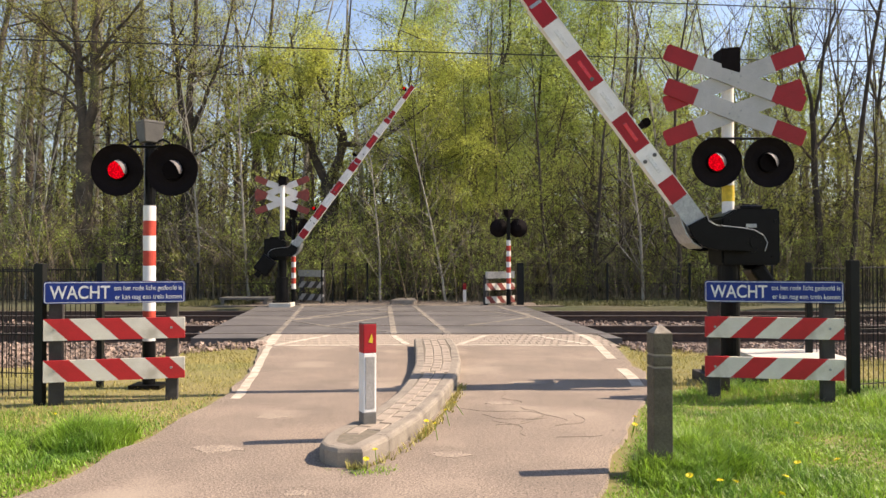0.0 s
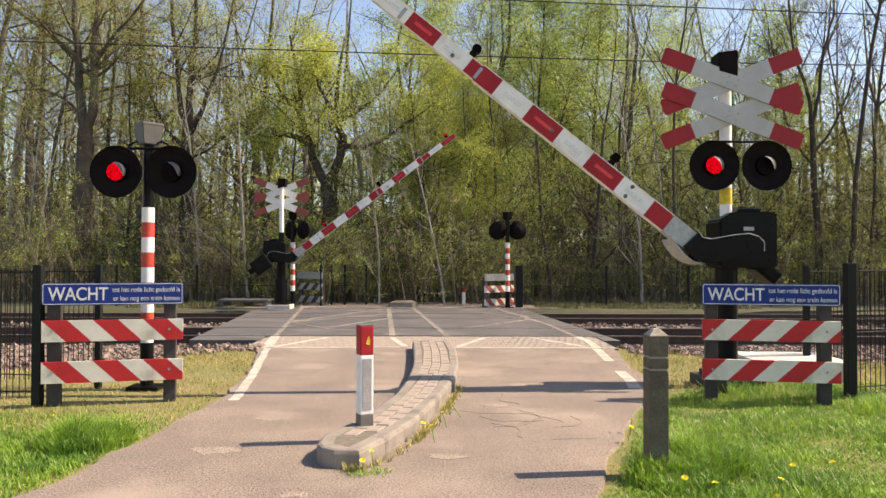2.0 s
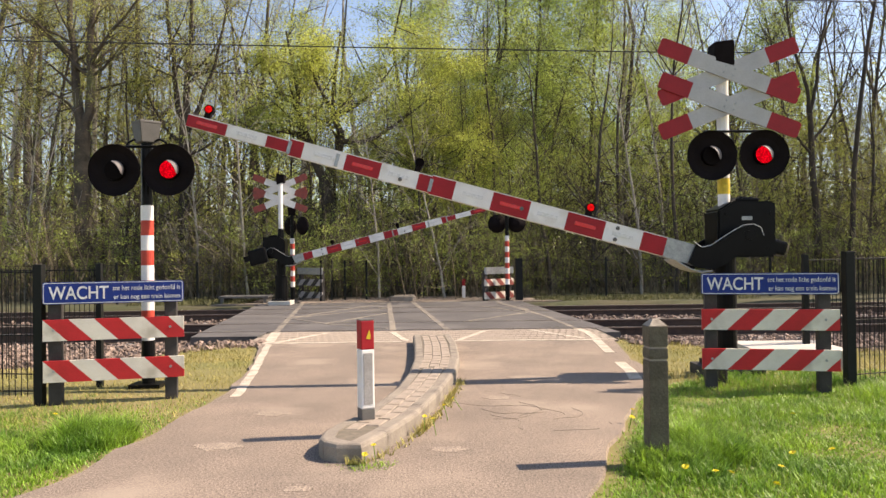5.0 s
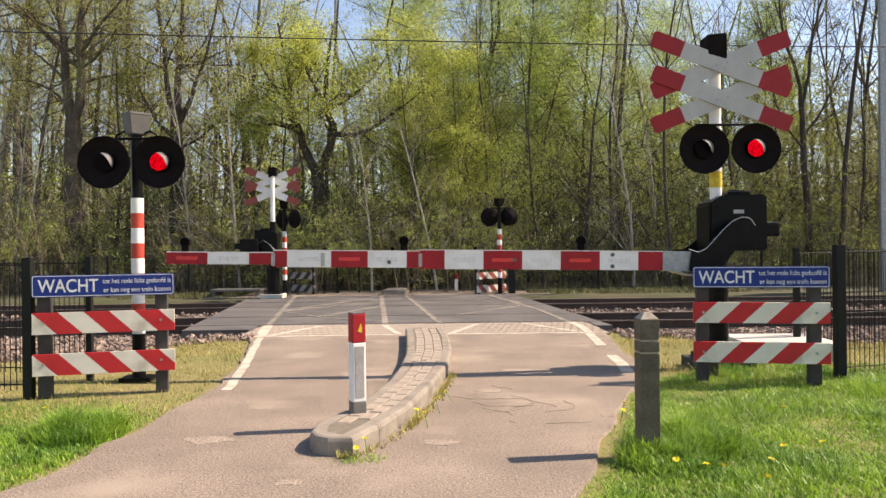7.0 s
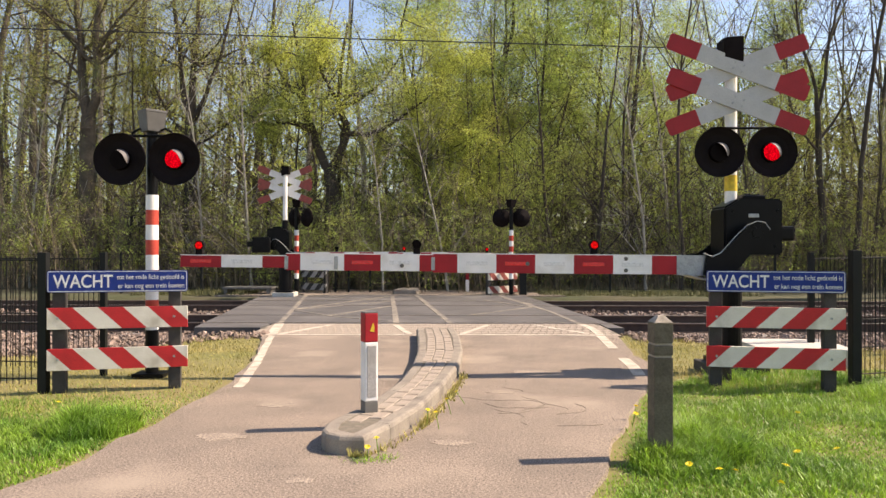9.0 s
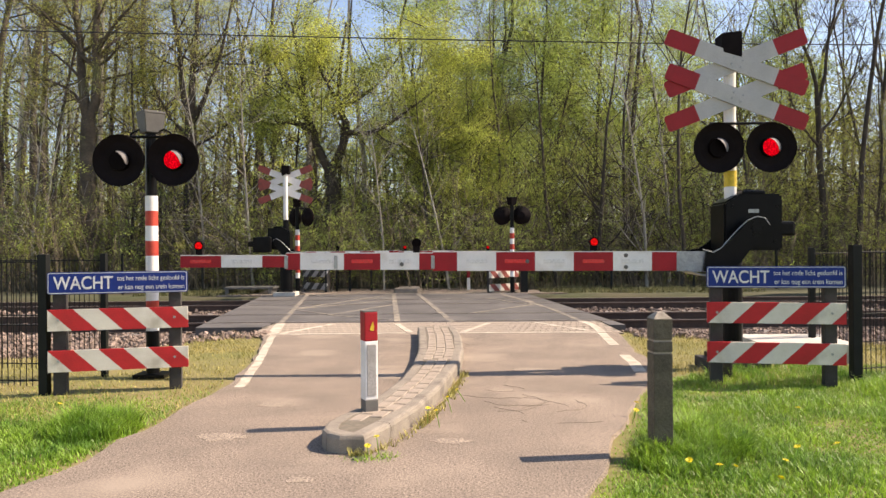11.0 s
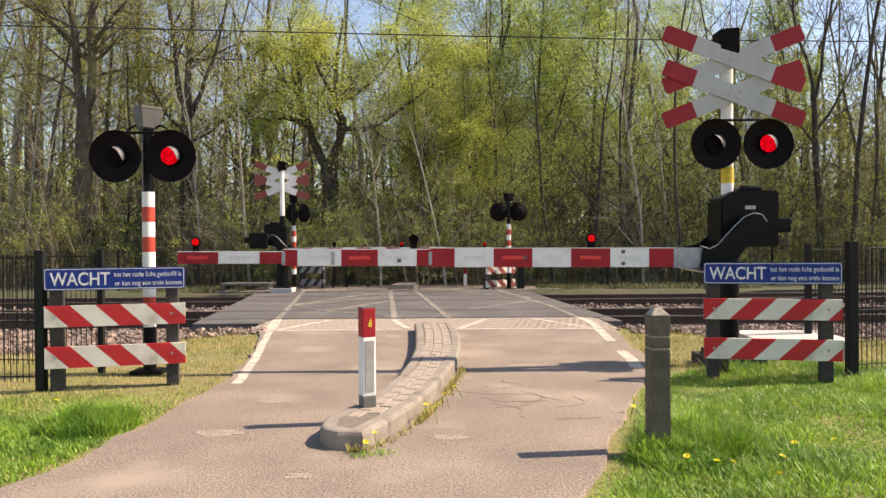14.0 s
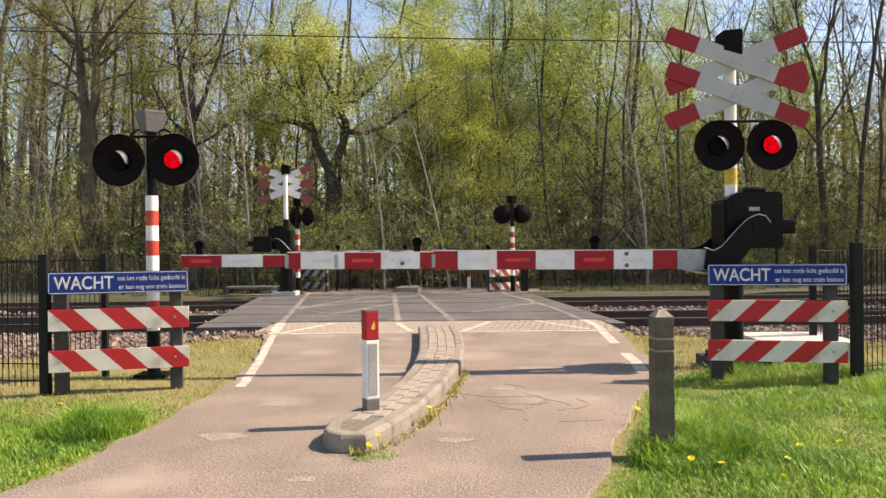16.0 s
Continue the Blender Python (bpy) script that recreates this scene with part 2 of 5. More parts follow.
def lettering(name, text, mat, parent, x0, x1, z0, height, y):
    """Words set in the built-in font, fitted between x0 and x1 on the base line z0, facing -y."""
    cu = bpy.data.curves.new(name, "FONT")
    cu.body, cu.extrude, cu.offset = text, 0.01, 0.012 if len(text) < 8 else 0.003
    tmp = new(name, cu)
    bpy.context.view_layer.update()
    me = bpy.data.meshes.new_from_object(tmp.evaluated_get(bpy.context.evaluated_depsgraph_get()))
    bpy.data.objects.remove(tmp)
    co = np.empty(len(me.vertices) * 3)
    me.vertices.foreach_get("co", co)
    co = co.reshape(-1, 3)
    sx = (x1 - x0) / (co[:, 0].max() - co[:, 0].min())
    sy = height / 0.69
    res = np.stack([x0 + (co[:, 0] - co[:, 0].min()) * sx, y - co[:, 2] * 0.1, z0 + co[:, 1] * sy], 1)
    me.vertices.foreach_set("co", res.ravel())
    me.materials.clear()
    me.materials.append(M[mat])
    ob = new(name, me)
    ob.parent = parent
    return ob


# ---- ground, road, deck, tracks ----
def smooth(a, b, x):
    t = min(1.0, max(0.0, (x - a) / (b - a)))
    return t * t * (3 - 2 * t)


def ground_z(x, y):
    near = 9.3 + 2.4 * smooth(-4.7, -3.3, x) if x < 0 else 10.0 + 1.7 * (1 - smooth(3.0, 4.2, x))
    dip = smooth(near - 0.5, near + 0.6, y) * (1 - smooth(19.6, 20.5, y))
    z = -0.03 - 0.22 * dip
    return z + 0.03 * noise.noise(Vector((x * 0.7, y * 0.7, 3))) * smooth(1.2, 3.5, abs(x))


def axis(lo, hi, step, far):
    inner = list(np.arange(lo, hi + 1e-6, step))
    out = []
    d = step
    while inner[-1] + d < far:
        inner.append(inner[-1] + d)
        d *= 1.5
    d = step
    while inner[0] - d > -far:
        inner.insert(0, inner[0] - d)
        d *= 1.5
    return [-far] + inner + [far]


def build_ground():
    xs, ys = axis(-9, 9, 0.3, 1500), axis(2, 24, 0.3, 1500)
    verts = [(x, y, ground_z(x, y)) for y in ys for x in xs]
    w = len(xs)
    faces = [(j * w + i, j * w + i + 1, (j + 1) * w + i + 1, (j + 1) * w + i) for j in range(len(ys) - 1) for i in range(w - 1)]
    slots = [1 if ys[f[0] // w] > 19.5 else 0 for f in faces]
    tagged(mesh_part("ground", verts, faces, ["grass_soil", "litter"], slots=slots, smooth=True), "grassy verge and brown forest floor by the railway", "ground", kind="structure")


build_ground()

ROAD_L = [(-8.0, -12.0), (-4.85, -3.0), (-3.6, 0.5), (-3.0, 2.2), (-2.55, 3.4), (-2.28, 4.2), (-2.17, 5.4), (-2.12, 7.0), (-2.2, 8.2), (-2.5, 9.7), (-2.75, 11.0)]
ROAD_R = [(-5.0, -12.0), (-1.9, -3.0), (-0.6, 0.5), (0.1, 2.0), (0.5, 3.0), (0.84, 4.0), (1.2, 5.0), (1.55, 6.0), (1.95, 7.0), (2.24, 7.6), (2.34, 8.9), (2.46, 9.8), (2.62, 11.0)]


def along(line, y):
    for (xa, ya), (xb, yb) in zip(line, line[1:]):
        if y <= yb:
            return xa + (xb - xa) * (y - ya) / (yb - ya)
    return line[-1][0]


def build_road():
    verts, faces = [], []
    ys = list(np.arange(-12.0, 11.001, 0.25))
    n = 14
    for y in ys:
        a, b = along(ROAD_L, y), along(ROAD_R, y)
        a += 0.10 * noise.noise(Vector((0, y * 1.9, 1))) + 0.03 * noise.noise(Vector((0, y * 6, 1)))
        b += 0.10 * noise.noise(Vector((5, y * 1.7, 1))) + 0.04 * noise.noise(Vector((5, y * 6, 1)))
        for i in range(n + 1):
            x = a + (b - a) * (0, 0.006, *np.linspace(0.08, 0.92, n - 3), 0.994, 1)[i]
            verts.append((x, y, -0.06 if i in (0, n) else 0.0))
    for j in range(len(ys) - 1):
        for i in range(n):
            k = j * (n + 1) + i
            faces.append((k, k + 1, k + n + 2, k + n + 1))
    road = mesh_part("road", verts, faces, "asphalt")
    tagged(road, "worn pinkish-brown asphalt cycle road with patches", "road", kind="structure")
    for i, (x, y, w, h) in enumerate([(-1.55, 5.05, 0.42, 0.17), (0.05, 4.9, 0.3, 0.12), (-1.4, 6.1, 0.33, 0.2), (0.5, 6.65, 0.3, 0.16), (-0.8, 4.1, 0.2, 0.1), (0.9, 7.75, 0.5, 0.2)]):
        bm = bmesh.new()
        pts = []
        for k in range(30):
            a = k * math.tau / 30
            r = 0.7 + 0.4 * noise.noise(Vector((math.cos(a) * 2.4, math.sin(a) * 2.4, i * 7)))
            pts.append((x + w * r * math.cos(a) * 0.6, y + h * r * math.sin(a) * 0.8))
        slab(bm, pts, -0.01, 0.002)
        part("patch", bm, "patch", road, "pale worn patch in the asphalt")
    # thin cracks across the surface
    rng = random.Random(4)
    bm = bmesh.new()
    for k in range(9):
        x, y = rng.uniform(0.4, 1.3), rng.uniform(5.2, 7.2)
        a = rng.uniform(0, math.tau)
        for s in range(7):
            a += rng.uniform(-0.7, 0.7)
            x2, y2 = x + 0.09 * math.cos(a), y + 0.09 * math.sin(a)
            if along(ROAD_L, y2) + 0.1 < x2 < along(ROAD_R, y2) - 0.12:
                nx, ny = -math.sin(a) * 0.0013, math.cos(a) * 0.0013
                slab(bm, [(x - nx, y - ny), (x2 - nx, y2 - ny), (x2 + nx, y2 + ny), (x + nx, y + ny)], -0.002, 0.0025)
            x, y = x2, y2
    part("crack", bm, "sand", road, "fine dark cracks")
    return road


road = build_road()
bm = bmesh.new()
slab(bm, [(-6.5, 20.62), (3.4, 20.62), (3.0, 22.0), (0.5, 23.6), (-5.5, 23.6)], -0.2, -0.012)
tagged(part("road_beyond", bm, "asphalt"), "asphalt road beyond the tracks", "road", kind="structure")

bm = bmesh.new()
slab(bm, [(-4.15, 12.1), (-3.05, 12.1), (-3.05, 12.72), (2.68, 12.72), (2.68, 12.1), (2.95, 12.1), (2.2, 20.6), (-5.15, 20.6)], -0.24, 0.0)
deck = tagged(part("crossing_deck", bm, "deck"), "dark asphalt and rubber level crossing deck", "crossing deck", kind="structure")

def resample(line, step):
    out = []
    for (xa, ya), (xb, yb) in zip(line, line[1:]):
        n = max(1, round(math.dist((xa, ya), (xb, yb)) / step))
        out += [(xa + (xb - xa) * k / n, ya + (yb - ya) * k / n) for k in range(n)]
    return out + [line[-1]]


def stripe(pts, w, parent, mat="line", z=0.005, name="marking", wear=0.0):
    bm = bmesh.new()
    if wear:
        pts = [(x + 0.02 * noise.noise(Vector((x, y * 5, 0))), y) for x, y in resample(pts, 0.12)]
    for (xa, ya), (xb, yb) in zip(pts, pts[1:]):
        d = Vector((xb - xa, yb - ya)).normalized()
        n = Vector((-d.y, d.x)) * w / 2
        slab(bm, [(xa - n.x, ya - n.y), (xb - n.x, yb - n.y), (xb + n.x, yb + n.y), (xa + n.x, ya + n.y)], z - 0.01, z)
    return part(name, bm, mat, parent, "worn white road marking")


stripe([(-1.93, 6.85), (-1.97, 7.2), (-2.05, 7.7), (-2.12, 8.2), (-2.2, 8.7), (-2.33, 9.4), (-2.47, 10.2), (-2.6, 10.98)], 0.095, road, z=0.003, wear=0.2)
stripe([(2.0, 7.55), (2.08, 8.1), (2.12, 8.75)], 0.13, road, z=0.003)
stripe([(2.2, 9.6), (2.32, 10.98)], 0.13, road, z=0.003)
stripe([(-2.62, 11.0), (-2.87, 12.7)], 0.16, deck, z=0.005)
stripe([(2.34, 11.0), (2.4, 12.0), (2.34, 12.7)], 0.13, deck, z=0.005)
stripe([(-2.55, 11.03), (-0.55, 11.12)], 0.09, deck, z=0.005)
stripe([(0.2, 11.12), (2.3, 11.03)], 0.09, deck, z=0.005)
stripe([(-2.55, 11.1), (-1.95, 12.5)], 0.09, deck, z=0.005)
stripe([(-0.55, 11.2), (-0.85, 12.5)], 0.1, deck, z=0.005)
stripe([(0.25, 11.2), (0.75, 12.6)], 0.09, deck, z=0.005)
stripe([(2.2, 11.2), (1.5, 12.6)], 0.09, deck, z=0.005)
stripe([(-2.88, 12.75), (-3.24, 15.5), (-3.9, 20.5)], 0.1, deck, "thinline")
stripe([(-0.85, 12.75), (-1.49, 20.5)], 0.11, deck, "thinline")
stripe([(0.1, 12.75), (-0.81, 20.5)], 0.11, deck, "thinline")
stripe([(2.33, 12.75), (2.2, 15.0), (1.5, 20.5)], 0.1, deck, "thinline")
stripe([(-3.3, 15.6), (-1.3, 18.3), (-3.8, 20.3)], 0.07, deck, "thinline", 0.006)
stripe([(-1.5, 20.3), (-3.3, 15.6), (-2.2, 14.2)], 0.07, deck, "thinline", 0.007)
stripe([(-1.0, 13.2), (-2.3, 14.2), (-1.2, 16.8)], 0.07, deck, "thinline", 0.006)
stripe([(0.4, 14.3), (1.9, 16.4), (1.0, 18.6)], 0.07, deck, "thinline", 0.006)
stripe([(1.9, 16.4), (2.0, 17.4), (1.5, 19.5)], 0.09, deck, "thinline", 0.007)
stripe([(-5.0, 20.55), (2.1, 20.55)], 0.12, deck, "thinline", 0.008)

# stop-line pavers between road and deck
bm = bmesh.new()
slab(bm, [(-3.0, 11.0), (2.66, 11.0), (2.66, 12.72), (-3.0, 12.72)], -0.1, -0.006)
strip = tagged(part("paver_strip", bm, "sand"), "strip of pale concrete pavers before the deck", "pavement", kind="structure")


def brick_mesh(w, d, h, mat, name="brick"):
    b = bmesh.new()
    c = min(w, d) * 0.06
    lo = [(-w / 2, -d / 2), (w / 2, -d / 2), (w / 2, d / 2), (-w / 2, d / 2)]
    a = [b.verts.new((x, y, 0)) for x, y in lo]
    m = [b.verts.new((x, y, h - c)) for x, y in lo]
    t = [b.verts.new((x * (1 - 2 * c / w), y * (1 - 2 * c / d), h)) for x, y in lo]
    for i in range(4):
        j = (i + 1) % 4
        b.faces.new((a[i], a[j], m[j], m[i]))
        b.faces.new((m[i], m[j], t[j], t[i]))
    b.faces.new(t)
    me = bpy.data.meshes.new(name)
    b.to_mesh(me)
    b.free()
    me.materials.append(M[mat])
    return me


def lay(me, parent, m, name="brick"):
    ob = new(name, me)
    ob.parent = parent
    ob.matrix_basis = m
    return ob


me = brick_mesh(0.112, 0.275, 0.05, "paver")
rng = random.Random(31)
for j in range(6):
    for i in range(50):
        x = -2.93 + i * 0.1125 + 0.056 * (j % 2)
        if x < 2.62:
            lay(me, strip, pose(x, 11.145 + j * 0.286, -0.05 + rng.uniform(0, 0.003), rng.uniform(-0.4, 0.4), rng.uniform(-0.4, 0.4), rng.uniform(-0.6, 0.6)))

# traffic island: kerb stones round a band of pavers
ISL_L = [(-0.80, 4.78), (-0.80, 4.96), (-0.74, 5.2), (-0.61, 5.5), (-0.49, 6.1), (-0.40, 6.64), (-0.34, 7.4), (-0.32, 8.4), (-0.36, 9.6), (-0.43, 10.95)]
ISL_R = [(-0.50, 4.60), (-0.36, 4.93), (-0.186, 5.5), (-0.02, 6.37), (0.153, 7.63), (0.21, 8.6), (0.205, 9.83), (0.135, 10.95)]


def build_island():
    isl = thing("traffic_island", pose(0, 0, 0), "curved traffic island of concrete kerb and pale pavers", "traffic island")
    ring = ISL_L[::-1] + [(-0.755, 4.68), (-0.66, 4.61)] + ISL_R
    ring = resample(ring, 0.33)
    inner = []
    n = len(ring)
    for i, p in enumerate(ring):
        a, b = Vector(ring[max(0, i - 1)]), Vector(ring[min(n - 1, i + 1)])
        d = (b - a).normalized()
        inner.append((p[0] - d.y * 0.105, p[1] + d.x * 0.105))
    H = 0.12
    seg = []
    i = 0
    while i < n - 1:
        j = min(n - 1, i + 3)
        seg.append((i, j))
        i = j
    for i, j in seg:
        bm = bmesh.new()
        sec = []
        for k in range(i, j + 1):
            o, q = Vector(ring[k]), Vector(inner[k])
            if k == i and i:
                nx = Vector(ring[k + 1]) - o
                o = o + nx.normalized() * 0.004
                q = q + nx.normalized() * 0.004
            pts = [(o, -0.08), (o, H - 0.03), (o.lerp(q, 0.09), H - 0.008), (o.lerp(q, 0.25), H), (q, H), (q, -0.08)]
            sec.append([bm.verts.new((p.x, p.y, z)) for p, z in pts])
        for s, t in zip(sec, sec[1:]):
            for a in range(6):
                b = (a + 1) % 6
                bm.faces.new((s[a], s[b], t[b], t[a]))
        bm.faces.new(sec[0])
        bm.faces.new(sec[-1][::-1])
        part("kerb_stone", bm, "kerb", isl)
    bm = bmesh.new()
    slab(bm, inner, -0.05, H - 0.006)
    part("sand_bed", bm, "sand", isl)
    me = brick_mesh(0.10, 0.2, 0.05, "paver")
    rng = random.Random(3)
    y = 5.1
    while y < 10.85:
        xl, xr = along(sorted(ISL_L, key=lambda p: p[1]), y) + 0.11, along(ISL_R, y) - 0.11
        dx = (along(ISL_R, y + 0.1) + along(sorted(ISL_L, key=lambda p: p[1]), y + 0.1) - along(ISL_R, y - 0.1) - along(sorted(ISL_L, key=lambda p: p[1]), y - 0.1)) / 2
        ang = -math.degrees(math.atan2(dx, 0.2))
        k = max(1, round((xr - xl) / 0.107))
        for c in range(k):
            x = (xl + xr) / 2 + (c - (k - 1) / 2) * 0.107
            off = 0.1 * (c % 2)
            lay(me, isl, pose(x + dx / 0.2 * off, y + off, H - 0.05 + rng.uniform(-0.003, 0.003), rng.uniform(-1, 1), rng.uniform(-1, 1), ang + rng.uniform(-1.5, 1.5)))
        y += 0.207
    return isl


build_island()


def build_track(y, name):
    tr = thing(name, pose(0, y, 0), "rusty steel rails on sleepers in ballast", "railway track", "railway tracks", "structure")
    for s in (-0.7525, 0.7525):
        bm = bmesh.new()
        prof = [(-0.07, -0.165), (0.07, -0.165), (0.07, -0.15), (0.012, -0.135), (0.012, -0.04), (0.036, -0.03), (0.036, -0.004), (0.026, 0.006), (-0.026, 0.006), (-0.036, -0.004), (-0.036, -0.03), (-0.012, -0.04), (-0.012, -0.135), (-0.07, -0.15)]
        a = [bm.verts.new((-70, s + p, q)) for p, q in prof]
        b = [bm.verts.new((70, s + p, q)) for p, q in prof]
        for i in range(len(prof)):
            j = (i + 1) % len(prof)
            f = bm.faces.new((a[i], a[j], b[j], b[i]))
            f.material_index = 1 if i in (7,) else 0
        part("rail", bm, ["rust", "steel"], tr)
    bm = bmesh.new()
    box(bm, -0.12, 0.12, -1.3, 1.3, -0.32, -0.165)
    me = bpy.data.meshes.new("sleeper")
    bm.to_mesh(me)
    bm.free()
    me.materials.append(M["sleeper"])
    for i in range(-24, 25):
        x = i * 0.6
        if not -5.0 < x < 3.2:
            lay(me, tr, pose(x, 0, 0), "sleeper")
    return tr


TRACK_Y = (13.62, 17.62)
for k, y in enumerate(TRACK_Y):
    build_track(y, "railway_track")

bm = bmesh.new()
slab(bm, [(-70, 10.6), (70, 10.6), (70, 20.0), (-70, 20.0)], -0.4, -0.19)
tagged(part("ballast_bed", bm, "bed"), "dark gravel bed under the tracks", "ballast", kind="structure")


def build_ballast():
    rng = np.random.default_rng(5)
    base = np.array([(1, 0, 0), (-1, 0, 0), (0, 1, 0), (0, -1, 0), (0, 0, 1), (0, 0, -1), (.65, .65, .3), (-.65, .6, -.3)], float)
    tri = [(0, 6, 4), (6, 2, 4), (2, 1, 4), (1, 3, 4), (3, 0, 4), (0, 5, 6), (6, 5, 2), (2, 5, 7), (7, 5, 1), (2, 7, 1), (1, 5, 3), (3, 5, 0)]
    V, F = [], []

    def add(x, y, z, s):
        q = Euler(rng.uniform(0, 6.28, 3)).to_matrix()
        v = (base * rng.uniform(0.65, 1.2, (8, 1)) * s * rng.uniform(0.6, 1.2, 3)) @ np.array(q)
        k = len(V)
        V.extend((v + (x, y, z)).tolist())
        F.extend([(a + k, b + k, c + k) for a, b, c in tri])

    for _ in range(11500):
        left = rng.random() < 0.55
        x = rng.uniform(-13, -2.7) if left else rng.uniform(2.75, 11)
        y = rng.uniform(9.2 if left else 10.2, 12.75)
        z = max(ground_z(x, y), -0.20) + 0.0
        edge = (9.6 if left else 10.5) + 0.35 * noise.noise(Vector((x, 0, 0)))
        if left and x > -4.2:
            edge += (x + 4.2) * 0.9
        if y < edge or (y > 12.05 and -4.25 < x < 3.0):
            continue
        add(x, y, z + rng.uniform(0, 0.05), rng.uniform(0.025, 0.055))
    for _ in range(5200):
        x = rng.uniform(-16, 16)
        y = rng.choice([rng.uniform(14.5, 16.8), rng.uniform(13.0, 14.3), rng.uniform(17.0, 19.8)])
        if -4.2 - 0.13 * (y - 12) < x < 2.95 - 0.08 * (y - 12):
            continue
        add(x, y, -0.17 + rng.uniform(0, 0.04) + 0.06 * (14.7 < y < 16.5), rng.uniform(0.03, 0.055))
    ob = mesh_part("ballast", V, F, "ballast")
    tagged(ob, "loose pinkish-grey crushed ballast stones", "ballast", kind="stuff")


build_ballast()


# ---- fences ----
def fence_run(pts, height, label, post_r=0.03, step=0.11, first_post=0.03, ground=0.0, bar=0.003, group="fences", far=False):
    f = thing("fence", pose(pts[0][0], pts[0][1], ground), label, "fence", group)
    o = Vector((pts[0][0], pts[0][1], 0))
    for i, p in enumerate(pts):
        q = Vector((p[0], p[1], 0)) - o
        r = first_post if i == 0 else post_r
        bm = bmesh.new()
        box(bm, q.x - r, q.x + r, q.y - r, q.y + r, -0.3, height + 0.04, bevel=0.006)
        part("post", bm, "fence", f)
        if i + 1 < len(pts):
            e = Vector((pts[i + 1][0], pts[i + 1][1], 0)) - o
            d = e - q
            n = int(d.length / step)
            if far:
                bm = bmesh.new()
                for z in (0.1, height * 0.5, height - 0.03):
                    rod(bm, q + Vector((0, 0, z)), e + Vector((0, 0, z)), 0.005, n=5)
                for k in range(1, n):
                    c = q + d * k / n
                    box(bm, c.x - bar, c.x + bar, c.y - bar, c.y + bar, 0.05, height)
                tagged(part("mesh_panel", bm, "fence", f), kind="stuff")
                continue
            for z in (0.1, height * 0.5, height - 0.03):
                bm = bmesh.new()
                rod(bm, q + Vector((0, 0, z)), e + Vector((0, 0, z)), 0.006, n=6)
                part("rail", bm, "fence", f)
            bm = bmesh.new()
            box(bm, -bar, bar, -bar, bar, 0.05, height)
            me = bpy.data.meshes.new("bar")
            bm.to_mesh(me)
            bm.free()
            me.materials.append(M["fence"])
            for k in range(1, n):
                c = q + d * k / n
                ob = new("bar", me)
                ob.parent, ob.location = f, (c.x, c.y, 0)
    return f


fence_run([(-3.68, 6.72), (-5.6, 6.9), (-7.6, 7.1)], 1.22, "black steel bar fence on the grass verge", first_post=0.04, step=0.06)
fence_run([(-3.55, 7.62), (-5.5, 7.9)], 1.22, "black steel bar fence behind the notice board", step=0.055)
fence_run([(3.93, 7.05), (5.4, 7.5), (7.4, 8.1)], 1.25, "black steel bar fence beside the tall grass", first_post=0.045, step=0.06)
fence_run([(4.35, 8.75), (5.9, 9.3), (8.0, 9.9)], 1.22, "black steel bar fence behind the concrete platform", step=0.06)
fence_run([(-4.9 - k * 2.4, 21.9) for k in range(8)], 1.15, "dark wire mesh fence before the woods", step=0.16, bar=0.0025, post_r=0.03, far=True)
fence_run([(-3.58, 21.75), (-3.35, 22.3), (-2.95, 22.3), (-2.3, 22.35)], 1.15, "dark wire mesh fence before the woods", step=0.16, bar=0.0025, post_r=0.03, far=True)
fence_run([(2.22, 21.15)] + [(4.9 + k * 2.45, 21.9) for k in range(7)], 1.15, "dark wire mesh fence before the woods", first_post=0.1, step=0.16, bar=0.0025, post_r=0.03, far=True)


# ---- boards with striped planks ----
def plank_mesh(W, H, t, period, lean, start_red, slots=(0, 1)):
    bm = bmesh.new()
    half = period / 2
    k = -4
    while k * half < W + H + 1:
        a, b = k * half, (k + 1) * half
        pts = [(a, H), (b, H), (b + lean * H, 0), (a + lean * H, 0)]
        pts = clip_x(pts, 0, W)
        if len(pts) >= 3:
            prism(bm, [(x - W / 2, z) for x, z in pts], -t / 2, t / 2, slots[(k + start_red) % 2])
        k += 1
    return bm


